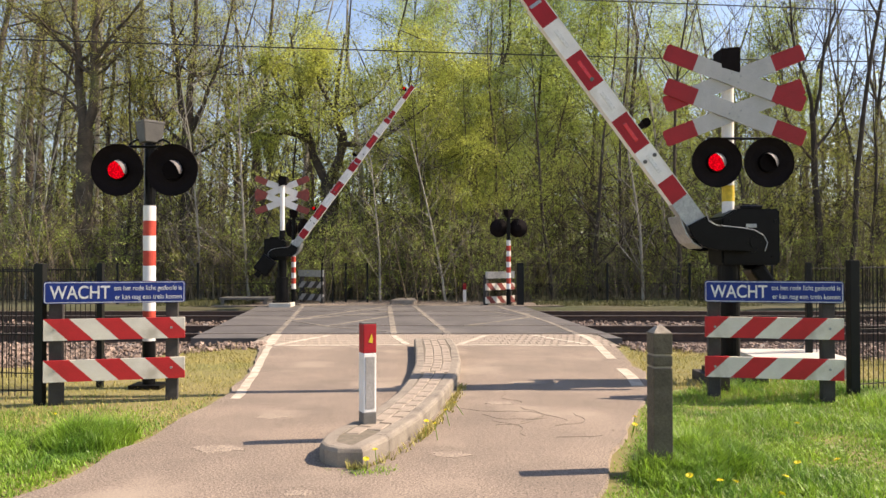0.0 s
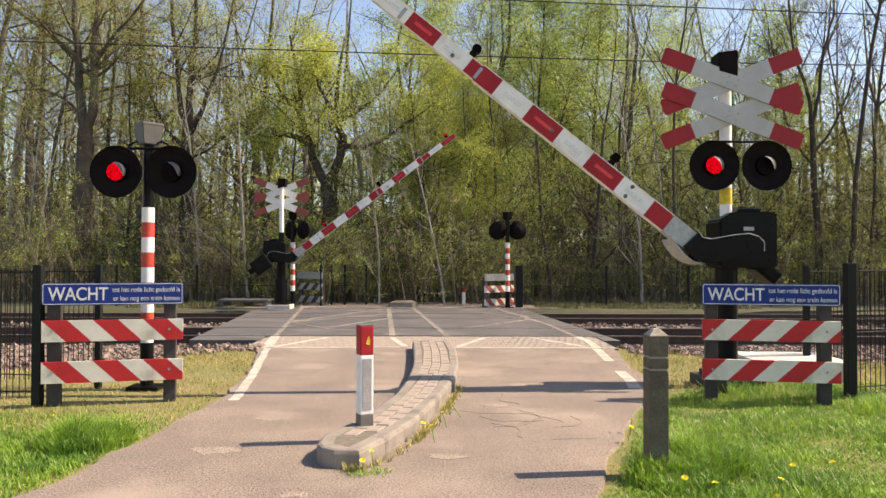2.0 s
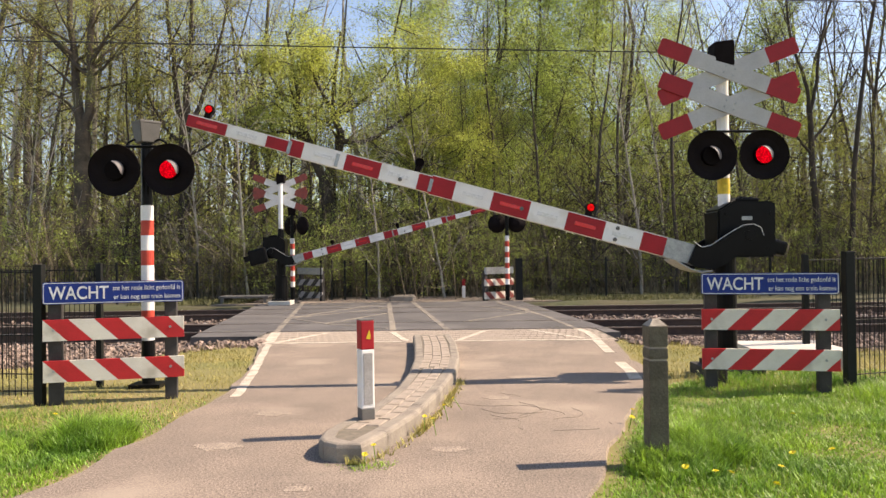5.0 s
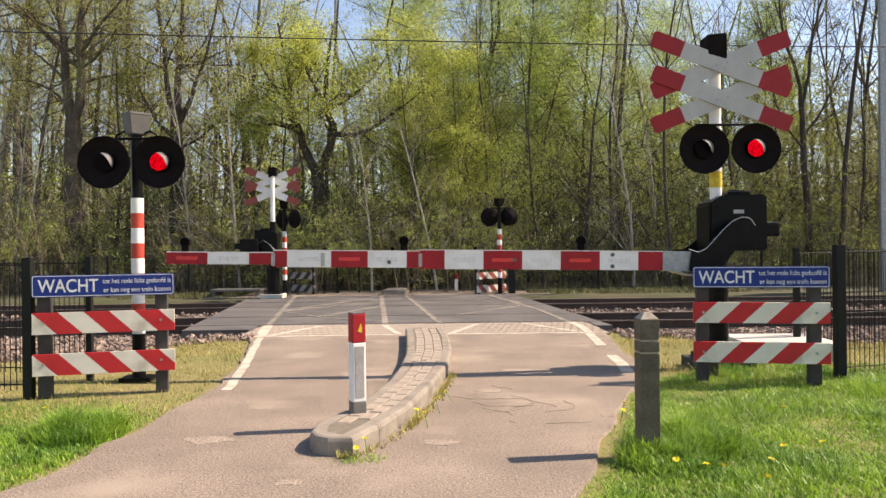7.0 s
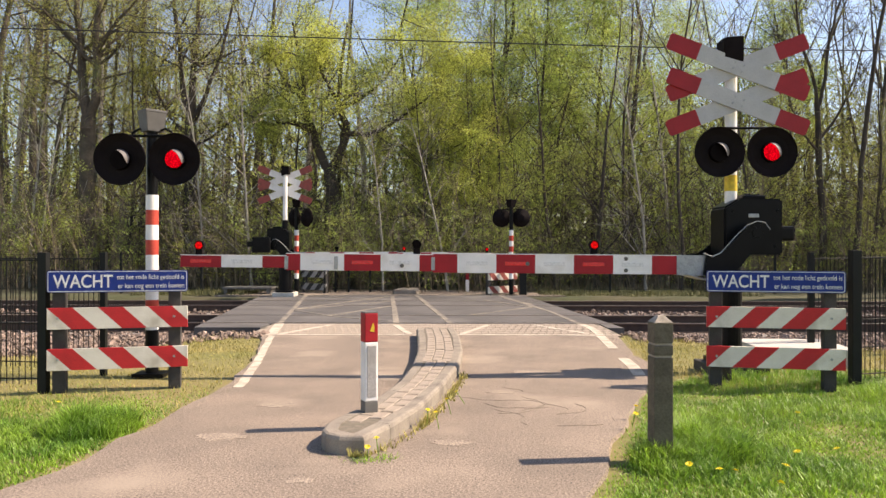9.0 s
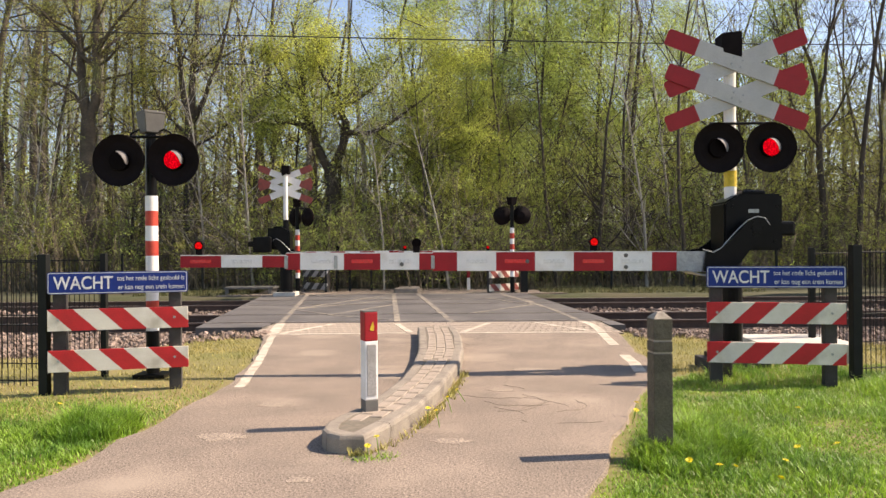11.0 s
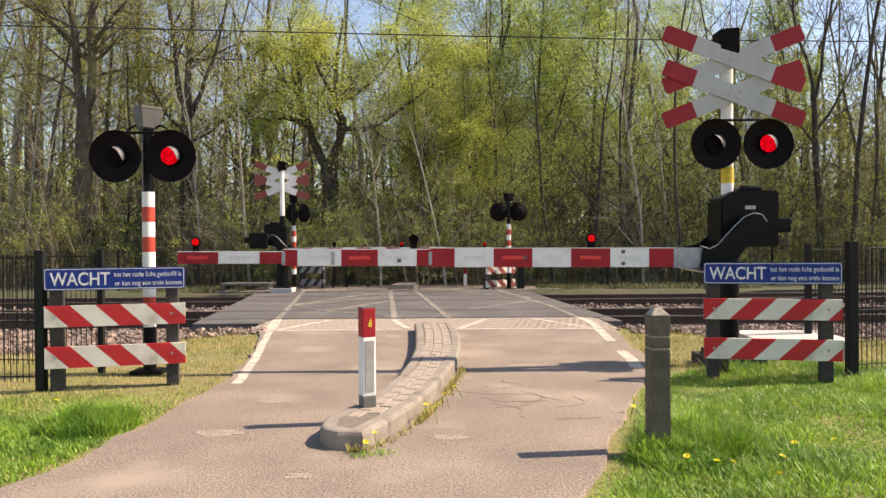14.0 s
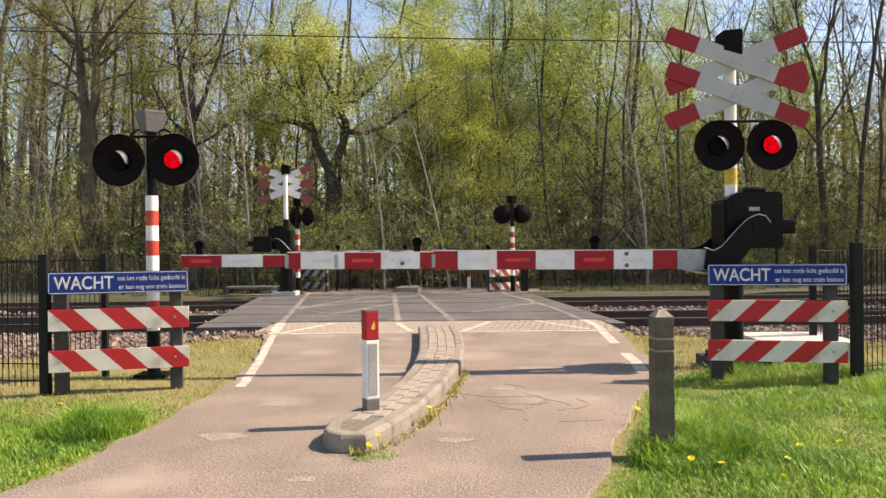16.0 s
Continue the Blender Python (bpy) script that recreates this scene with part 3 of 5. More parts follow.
def notice_board(at, mirror, label, front=True, words=True, paints=("board_red", "board_white")):
    nb = thing("notice_board", at, label, "notice board", "notice boards at the crossing")
    W = 1.21
    for x in (-0.515, 0.485):
        bm = bmesh.new()
        box(bm, x - 0.055, x + 0.055, 0.02, 0.13, -0.35, 1.0, bevel=0.008)
        part("post", bm, "plastic", nb)
    for z in (0.185, 0.56):
        bm = plank_mesh(W, 0.195, 0.032, 0.43, -1.05 if mirror else 1.05, 0)
        p = part("plank", bm, list(paints), nb, "red and white striped plank", at=pose(0, 0, z))
        for x in (-0.515, 0.485):
            bm = bmesh.new()
            rod(bm, (x, -0.016, 0.1), (x, -0.021, 0.1), 0.012, n=8)
            part("bolt", bm, "galv", p)
    bm = bmesh.new()

    def rounded(x0, x1, z0, z1, r, n=5):
        out = []
        for cx, cz, a0 in ((x1 - r, z1 - r, 0), (x0 + r, z1 - r, 90), (x0 + r, z0 + r, 180), (x1 - r, z0 + r, 270)):
            out += [(cx + r * math.cos(radians(a0 + 90 * k / n)), cz + r * math.sin(radians(a0 + 90 * k / n))) for k in range(n + 1)]
        return out

    prism(bm, rounded(-W / 2, W / 2, 0, 0.2, 0.022), -0.012, 0.012)
    sign = part("sign_plate", bm, ["blue" if front else "galv"], nb, "blue sign with white words" if front else "bare metal back of a sign", at=pose(0, 0, 0.895))
    if words:
        bm = bmesh.new()
        o, i = rounded(-W / 2 + 0.006, W / 2 - 0.006, 0.006, 0.194, 0.018), rounded(-W / 2 + 0.012, W / 2 - 0.012, 0.012, 0.188, 0.014)
        n = len(o)
        vo, vi = [bm.verts.new((x, -0.0135, z)) for x, z in o], [bm.verts.new((x, -0.0135, z)) for x, z in i]
        for k in range(n):
            bm.faces.new((vo[k], vo[(k + 1) % n], vi[(k + 1) % n], vi[k]))
        part("border", bm, "letter", sign)
        lettering("large_word", "WACHT", "letter", sign, -0.555, -0.05, 0.045, 0.115, -0.013)
        lettering("small_print", "tot het rode licht gedoofd is", "letter", sign, -0.015, 0.575, 0.117, 0.044, -0.013)
        lettering("small_print", "er kan nog een trein komen", "letter", sign, -0.005, 0.575, 0.036, 0.044, -0.013)
    return nb


notice_board(pose(-3.025, 6.80, 0, 0, 0, 14.4), False, "blue warning sign over two sunlit red and white striped planks")
notice_board(pose(3.085, 6.875, 0, 0, 0, -11.9), True, "blue warning sign over two shaded red and white striped planks")
notice_board(pose(1.66, 21.3, -0.15, 0, 0, 42), False, "back of a warning sign over striped planks across the tracks", front=False, words=False, paints=("faded_red", "board_white"))
# two greys replace red and white here, so the planks carry painted shade
notice_board(pose(-3.98, 22.1, -0.12, 0, 0, -42), True, "back of a warning sign beside the far barrier, shade painted into its planks", front=False, words=False, paints=("plastic", "strip"))


# ---- flashing signals ----
GLOW = []      # (glow part, phase): 0 shines with the first lamp, 1 with the second, 2 always


def lamp_unit(parent, x, z, phase, y=-0.16, turn=-0.2):
    lamp = part("lamp", dish(0.262), "matt", parent, "round black backboard", at=pose(x, y, z), smooth=False)
    bm = bmesh.new()
    rod(bm, (0, 0.035, 0), (0, 0.0, 0), 0.105, 0.1, n=24)
    part("lens", bm, "lens", lamp, "dark red lens")
    bm = bmesh.new()
    n, ax = 16, Vector((turn, -1.0, -0.3)).normalized()
    inner, outer = [], []
    for k in range(n + 1):
        a = radians(-25 + 125 * k / n)
        w = 0.074 * math.sin(math.pi * k / n) ** 0.6 + 0.012
        c, s = math.cos(a), math.sin(a)
        inner.append(Vector((0.1 * c, -0.002, 0.1 * s)))
        outer.append(Vector((0.1 * c, -0.002, 0.1 * s)) + ax * w)
    v0, v1 = [bm.verts.new(p) for p in inner], [bm.verts.new(p) for p in outer]
    v2, v3 = [bm.verts.new(p * 0.96) for p in inner], [bm.verts.new(Vector((p.x * 0.96, p.y, p.z * 0.96))) for p in outer]
    for k in range(n):
        bm.faces.new((v0[k], v0[k + 1], v1[k + 1], v1[k]))
        bm.faces.new((v2[k], v3[k], v3[k + 1], v2[k + 1]))
        bm.faces.new((v1[k], v1[k + 1], v3[k + 1], v3[k]))
    # crescent visor; its pale grey paints in the sunlit look
    part("hood", bm, "hood", lamp, "short visor, sunlit grey put into its colour")
    bm = bmesh.new()
    bmesh.ops.create_uvsphere(bm, u_segments=20, v_segments=8, radius=0.092, matrix=Matrix.Diagonal((1, 0.12, 1, 1)))
    g = part("glow", bm, "glow", lamp, "red light cluster", at=pose(0, 0.02, 0), smooth=True)
    GLOW.append((g, phase, 0.022, -0.008))
    return lamp


def dish(r):
    """A shallow round backboard with a rolled rim, open to -y."""
    bm = bmesh.new()
    prof = [(0.0, 0.04), (0.1, 0.04), (r * 0.7, 0.03), (r * 0.95, 0.0), (r, -0.012), (r + 0.004, 0.0), (r * 0.97, 0.03), (r * 0.72, 0.075), (0.1, 0.13), (0.0, 0.14)]
    n = 36
    rings = []
    for rad, y in prof:
        rings.append([bm.verts.new((0, y, 0))] if rad == 0 else [bm.verts.new((rad * math.cos(k * math.tau / n), y, rad * math.sin(k * math.tau / n))) for k in range(n)])
    for a, b in zip(rings, rings[1:]):
        for k in range(n):
            j = (k + 1) % n
            if len(a) == 1:
                bm.faces.new((a[0], b[k], b[j]))
            elif len(b) == 1:
                bm.faces.new((a[k], a[j], b[0]))
            else:
                bm.faces.new((a[k], a[j], b[j], b[k]))
    return bm


def signal_light(at, label, offset=0.01, bell="bell"):
    s = thing("signal_light", at, label, "signal light", "flashing signal lights")
    bm = bmesh.new()
    rod(bm, (0, 0, -0.3), (0, 0, 0.46), 0.066, n=20)
    box(bm, -0.16, 0.16, -0.13, 0.13, -0.02, 0.02, bevel=0.005)
    part("base", bm, "black", s, "black lower post on a foot plate")
    bm = bmesh.new()
    rings = [[bm.verts.new((0.063 * math.cos(a * math.tau / 20), 0.063 * math.sin(a * math.tau / 20), 0.46 + k * 0.1545)) for a in range(20)] for k in range(10)]
    for k in range(9):
        for a in range(20):
            bm.faces.new((rings[k][a], rings[k][(a + 1) % 20], rings[k + 1][(a + 1) % 20], rings[k + 1][a])).material_index = k % 2
    part("striped_post", bm, ["white", "post_red"], s, "red and white banded post", smooth=False)
    bm = bmesh.new()
    rod(bm, (0, 0, 1.85), (0, 0, 2.5), 0.055, n=16)
    part("upper_post", bm, "black", s)
    bm = bmesh.new()
    rod(bm, (offset - 0.31, -0.07, 2.452), (offset + 0.31, -0.07, 2.452), 0.014, n=8)
    rod(bm, (offset - 0.278, -0.07, 2.452), (offset - 0.278, -0.07, 2.2), 0.014, n=8)
    rod(bm, (offset + 0.278, -0.07, 2.452), (offset + 0.278, -0.07, 2.2), 0.014, n=8)
    part("bracket", bm, "black", s)
    lamp_unit(s, offset - 0.278, 2.204, 0)
    lamp_unit(s, offset + 0.278, 2.204, 1)
    bm = bmesh.new()
    a = Matrix.Rotation(radians(46), 4, "Z")
    v = []
    for z, w, d in ((2.5, 0.088, 0.085), (2.70, 0.112, 0.105)):
        v.append([bm.verts.new(a @ Vector((x * w, y * d, z))) for x, y in ((-1, -1), (1, -1), (1, 1), (-1, 1))])
    bm.faces.new(v[0][::-1])
    bm.faces.new(v[1])
    for k in range(4):
        bm.faces.new((v[0][k], v[0][(k + 1) % 4], v[1][(k + 1) % 4], v[1][k]))
    bmesh.ops.bevel(bm, geom=list(bm.edges), offset=0.006, segments=2, affect="EDGES")
    # far housings take matt black: the shade on their visible side as colour
    bb = part("bell_box", bm, bell, s, "grey tapered bell housing" if bell == "bell" else "bell housing with its shade put into a black colour")
    bm = bmesh.new()
    box(bm, -0.115, 0.115, -0.108, 0.108, 2.695, 2.722, bevel=0.006)
    bmesh.ops.rotate(bm, verts=bm.verts, matrix=a.to_3x3())
    part("lid", bm, bell, bb)
    # conduits curling from the bell down to the two lamps
    for sg in (-1, 1):
        bm = bmesh.new()
        pts = [Vector((offset + sg * x, -0.02, z)) for x, z in ((0.05, 2.5), (0.13, 2.535), (0.2, 2.5), (0.25, 2.4), (0.27, 2.3))]
        for p, q in zip(pts, pts[1:]):
            rod(bm, p, q, 0.011, n=6)
        part("conduit", bm, "black", s, "thin black cable conduit")
    return s


signal_light(pose(-3.03, 7.58, 0), "twin red flashing light on a red and white banded post")
signal_light(pose(1.87, 20.95, -0.01, 0, 0, 172), "back of a twin flashing light on a banded post", bell="matt")
signal_light(pose(-4.27, 21.0, -0.01, 0, 0, 140), "twin flashing light turned sideways beside the far barrier", bell="matt")


# ---- crossbuck post with barrier machine, and the barrier arm ----
PIVOT_Z = 1.47


def crossbuck(parent, paints):
    for zc in (0.0, -0.365):
        for k, (ang, y) in enumerate(((-21.1, -0.035), (21.1, -0.012))):
            bm = bmesh.new()
            L, w = 0.79, 0.088
            e, c = L - 0.345, 0.028
            box(bm, -e, e, -0.009, 0.009, -w, w, 0)
            for sg in (-1, 1):
                prism(bm, [(sg * e, -w), (sg * (L - c), -w), (sg * (L - 0.3 * c), -w + 0.3 * c), (sg * L, -w + c), (sg * L, w - c), (sg * (L - 0.3 * c), w - 0.3 * c), (sg * (L - c), w), (sg * e, w)], -0.009, 0.009, 1)
            bmesh.ops.remove_doubles(bm, verts=bm.verts, dist=1e-5)
            p = part("crossbuck_plank", bm, list(paints), parent, "white plank with red ends", at=pose(0.03, y - 0.085, 3.225 + zc, 0, -ang, 0))
            if k == 0:
                for x in (-0.05, 0.05):
                    for z in (-0.035, 0.035):
                        bm = bmesh.new()
                        rod(bm, (x, -0.009, z), (x, -0.016, z), 0.011, n=8)
                        part("bolt", bm, "galv", p)


def barrier_machine(at, label, lights=True):
    s = thing("barrier_machine", at, label, "barrier machine", "barrier machines")
    bm = bmesh.new()
    rod(bm, (0, 0, 1.2), (0, 0, 3.55), 0.063, n=20)
    part("mast", bm, "white", s, "white painted steel mast")
    bm = bmesh.new()
    if lights:
        rod(bm, (0, 0, 1.92), (0, 0, 2.09), 0.065, n=20)
        part("sticker", bm, "yellow", s, "yellow wrap-round sticker")
    else:
        rod(bm, (0, 0, 1.2), (0, 0, 2.06), 0.08, n=20)
        part("sleeve", bm, "black", s, "black lower mast sleeve")
    bm = bmesh.new()
    rod(bm, (0, 0, 0.12), (0, 0, 1.25), 0.115, n=20)
    box(bm, -0.22, 0.22, -0.22, 0.22, 0.08, 0.13, bevel=0.008)
    if not lights:
        rod(bm, (0, 0, 0.12), (0, 0, 0.78), 0.17, n=20)
    part("pedestal", bm, "black", s)
    bm = bmesh.new()
    box(bm, -0.3, 0.3, -0.3, 0.3, -0.3, 0.08, bevel=0.015)
    part("footing", bm, "plastic" if lights else "concrete", s, "concrete footing")
    bm = bmesh.new()
    prism(bm, [(-0.12, 3.33), (0.09, 3.27), (0.09, 3.56), (-0.12, 3.54)], -0.13, 0.1)
    bmesh.ops.bevel(bm, geom=list(bm.edges), offset=0.008, segments=2, affect="EDGES")
    part("bell_box", bm, "matt", s, "bell housing with its shade put into a black colour on the mast top")
    crossbuck(s, ("sheet", "sheet_red") if lights else ("white", "faded_red"))
    if lights:
        bm = bmesh.new()
        rod(bm, (-0.25, -0.09, 2.585), (0.41, -0.09, 2.585), 0.014, n=8)
        rod(bm, (-0.185, -0.09, 2.585), (-0.185, -0.09, 2.33), 0.014, n=8)
        rod(bm, (0.365, -0.09, 2.585), (0.365, -0.09, 2.33), 0.014, n=8)
        part("bracket", bm, "black", s)
        lamp_unit(s, -0.185, 2.32, 0, -0.18, -0.95)
        lamp_unit(s, 0.365, 2.32, 1, -0.18, -0.95)
    # drive housing
    bm = bmesh.new()
    prism(bm, [(-0.15, 1.24), (0.46, 1.24), (0.46, 1.83), (0.0, 1.83), (-0.15, 1.74)], -0.22, 0.2)
    bmesh.ops.bevel(bm, geom=list(bm.edges), offset=0.02, segments=2, affect="EDGES")
    h = part("housing", bm, "black", s, "black drive housing")
    bm = bmesh.new()
    box(bm, 0.07, 0.31, -0.15, 0.15, 1.828, 1.87, bevel=0.015)
    box(bm, 0.11, 0.27, -0.1, 0.1, 1.868, 1.885, bevel=0.006)
    part("lid", bm, "black", h)
    bm = bmesh.new()
    box(bm, 0.1, 0.21, -0.224, -0.219, 1.63, 1.67, bevel=0.002)
    part("plate", bm, "galv", h, "small grey type plate")
    bm = bmesh.new()
    rod(bm, (0.11, -0.22, 1.47), (0.11, -0.27, 1.47), 0.07, n=20)
    for k in range(6):
        a = k * math.tau / 6
        rod(bm, (0.11 + 0.05 * math.cos(a), -0.27, 1.47 + 0.05 * math.sin(a)), (0.11 + 0.05 * math.cos(a), -0.278, 1.47 + 0.05 * math.sin(a)), 0.008, n=6)
    part("hub", bm, "black", h)
    for x, z in ((0.38, 1.33), (-0.06, 1.7), (0.41, 1.7)):
        bm = bmesh.new()
        rod(bm, (x, -0.22, z), (x, -0.232, z), 0.014, n=8)
        part("bolt", bm, "black", h)
    return s


# band edges along the arm, from root to tip, in metres from the hub
BANDS = [0.778, 1.053, 1.45, 1.854, 2.25, 2.65, 3.05, 3.44, 3.84, 4.216, 4.667, 5.06, 5.485, 5.906]
ARM_Z = -0.34
ARM_LAMPS = []


def barrier_arm(at, label, side=1):
    """The arm hangs on the hub at its origin and points to -x when shut."""
    arm = thing("boom_barrier", at, label, "boom barrier", "boom barriers")
    secs = [("inner_section", 0.7, 3.30, 0.098, 0.058), ("middle_section", 3.29, 4.81, 0.086, 0.05), ("outer_section", 4.80, 5.906, 0.062, 0.04)]
    for name, a, b, hh, hd in secs:
        bm = bmesh.new()
        edges = [a] + [e for e in BANDS if a < e < b] + [b]
        for x0, x1 in zip(edges, edges[1:]):
            k = sum(1 for e in BANDS if e <= x0 + 1e-6)
            slot = 2 if k == 0 else k % 2
            box(bm, -x1, -x0, -hd, hd, ARM_Z - hh, ARM_Z + hh, slot)
        bmesh.ops.remove_doubles(bm, verts=bm.verts, dist=1e-5)
        for f in bm.faces:
            if f.normal.z < -0.9 and f.material_index == 1:
                f.material_index = 0
        sec = part(name, bm, ["white", "red", "galv"], arm, "red and white banded aluminium tube")
        bm = bmesh.new()
        box(bm, -b, -a, -hd - 0.004, hd + 0.004, ARM_Z + hh - 0.004, ARM_Z + hh + 0.004)
        part("top_rail", bm, "white", sec)
        for x0, x1 in zip(edges, edges[1:]):
            k = sum(1 for e in BANDS if e <= x0 + 1e-6)
            if k == 0 or x1 - x0 < 0.3:
                continue
            c = -(x0 + x1) / 2
            for sgn in (-1, 1):
                bm = bmesh.new()
                box(bm, c - 0.11, c + 0.11, min(sgn * hd, sgn * (hd + 0.006)), max(sgn * hd, sgn * (hd + 0.006)), ARM_Z - 0.02, ARM_Z + 0.02, bevel=0.002)
                part("reflector", bm, "reflect_red" if k % 2 else "reflect_white", sec)
    for x in (3.3, 4.81, 4.3):
        bm = bmesh.new()
        box(bm, -x - 0.018, -x + 0.018, -0.062, 0.062, ARM_Z - 0.075, ARM_Z + 0.06, bevel=0.003)
        part("clamp", bm, "galv", arm, "grey clamp")
    for x, z in ((1.32, 0.06), (1.32, -0.06), (3.62, -0.03), (2.33, 0.0)):
        bm = bmesh.new()
        rod(bm, (-x, -0.068, ARM_Z + z), (-x, 0.068, ARM_Z + z), 0.021, n=12)
        rod(bm, (-x, -0.074, ARM_Z + z), (-x, 0.074, ARM_Z + z), 0.012, n=6)
        part("bolt", bm, "grey", arm, "dark bolt head")
    # root bracket, forks and counterweight
    bm = bmesh.new()
    prism(bm, [(-0.80, ARM_Z + 0.102), (-0.80, ARM_Z - 0.102), (-0.45, ARM_Z - 0.11), (-0.33, ARM_Z - 0.06), (-0.33, ARM_Z + 0.1)], -0.064, 0.064)
    part("root_bracket", bm, "galv", arm, "grey metal root bracket")
    bm = bmesh.new()
    curve = [(-0.66, -0.445), (-0.58, -0.475), (-0.47, -0.50), (-0.36, -0.50), (-0.26, -0.46)]
    prism(bm, curve + [(x, z + 0.014) for x, z in curve[::-1]], min(-0.06 * side, 0.34 * side), max(-0.06 * side, 0.34 * side))
    part("skirt", bm, "galv", arm, "pale curved plate under the root")
    spine = [(-0.52, -0.335, 0.105), (-0.42, -0.35, 0.12), (-0.32, -0.33, 0.125), (-0.23, -0.26, 0.115), (-0.15, -0.16, 0.105), (-0.07, -0.06, 0.1), (0.0, 0.0, 0.1)]
    upper, lower = [], []
    for i, (x, z, h) in enumerate(spine):
        a, b = spine[max(i - 1, 0)], spine[min(i + 1, len(spine) - 1)]
        d = Vector((b[0] - a[0], b[1] - a[1])).normalized()
        upper.append((x - d.y * h, z + d.x * h))
        lower.append((x + d.y * h, z - d.x * h))
    cap = [(0.1 * math.cos(radians(t)), 0.1 * math.sin(radians(t))) for t in (110, 80, 50, 20, -10, -30)]
    for y in (-0.085 * side, 0.52 * side):
        bm = bmesh.new()
        prism(bm, upper + cap + lower[::-1], y - 0.022, y + 0.022)
        bmesh.ops.bevel(bm, geom=[e for e in bm.edges if abs((e.verts[0].co - e.verts[1].co).y) < 1e-5], offset=0.006, segments=2, affect="EDGES")
        fork = part("fork", bm, "black", arm, "bent black fork plate")
        bm = bmesh.new()
        rod(bm, (0, y - 0.03, 0), (0, y + 0.03, 0), 0.05, n=16)
        for k in range(6):
            t = k * math.tau / 6
            rod(bm, (0.07 * math.cos(t), y - 0.03, 0.07 * math.sin(t)), (0.07 * math.cos(t), y + 0.03, 0.07 * math.sin(t)), 0.009, n=6)
        part("hub_cap", bm, "black", fork)
    bm = bmesh.new()
    box(bm, -0.5, -0.36, min(-0.07 * side, 0.51 * side), max(-0.07 * side, 0.51 * side), ARM_Z - 0.07, ARM_Z + 0.07, bevel=0.01)
    part("crossbeam", bm, "black", arm)
    bm = bmesh.new()
    prism(bm, [(0.03, -0.055), (0.36, -0.045), (0.36, 0.045), (0.03, 0.055)], 0.508 * side, 0.532 * side)
    part("lever", bm, "black", arm)
    bm = bmesh.new()
    if side > 0:
        box(bm, 0.3, 0.57, 0.26, 0.53, -0.08, 0.08, bevel=0.03)
    else:
        box(bm, 0.12, 0.6, 0.12, 0.3, -0.25, 0.17, bevel=0.04)
        box(bm, 0.58, 0.74, 0.16, 0.26, -0.1, 0.05, bevel=0.02)
    part("counterweight", bm, "black", arm)
    bm = bmesh.new()
    pts = [(-0.55, ARM_Z + 0.12), (-0.45, ARM_Z + 0.09), (-0.37, ARM_Z + 0.13), (-0.3, -0.13), (-0.2, -0.02), (-0.1, 0.075), (0.0, 0.115), (0.08, 0.1), (0.13, 0.03)]
    for (xa, za), (xb, zb) in zip(pts, pts[1:]):
        rod(bm, (xa, -0.118 * side, za), (xb, -0.118 * side, zb), 0.005, n=6)
    part("lamp_cable", bm, "galv", arm, "thin grey cable")
    for x, h, phase in ((1.64, 0.098, 1 if side > 0 else 0), (3.47, 0.09, 0 if side > 0 else 1), (5.72, 0.062, 2)):
        bm = bmesh.new()
        z0 = ARM_Z + h
        box(bm, -x - 0.035, -x + 0.035, -0.03, 0.03, z0, z0 + 0.06, bevel=0.006)
        rod(bm, (-x, -0.035, z0 + 0.1), (-x, 0.035, z0 + 0.1), 0.05, n=18)
        lamp = part("arm_lamp", bm, "matt", arm, "small black lamp on the arm")
        bm = bmesh.new()
        rod(bm, (-x, -0.040, z0 + 0.1), (-x, 0.040, z0 + 0.1), 0.042, n=16)
        part("lens", bm, "lens", lamp, "dark red lens")
        for sgn in (-1, 1):
            bm = bmesh.new()
            bmesh.ops.create_uvsphere(bm, u_segments=14, v_segments=8, radius=0.038, matrix=Matrix.Diagonal((1, 0.22, 1, 1)))
            g = part("glow", bm, "glow_small", lamp, "red light", at=pose(-x, sgn * 0.022, z0 + 0.1), smooth=True)
            g["rest"] = (-x, z0 + 0.1)
            ARM_LAMPS.append((g, phase, -x, z0 + 0.1, sgn))
    return arm


NEAR_HUB, FAR_HUB = (3.18, 7.6, 1.47), (-4.60, 19.95, 1.45)
barrier_machine(pose(3.07, 7.9, 0), "black barrier machine with white mast, double crossbuck and red lights")
barrier_machine(pose(-4.42, 20.19, 0.03, 0, 0, 180), "far barrier machine seen from behind with double crossbuck", False)
near_arm = barrier_arm(pose(*NEAR_HUB), "long red and white barrier arm on the near side")
far_arm = barrier_arm(pose(*FAR_HUB, 0, 0, 180), "long red and white barrier arm across the tracks", -1)


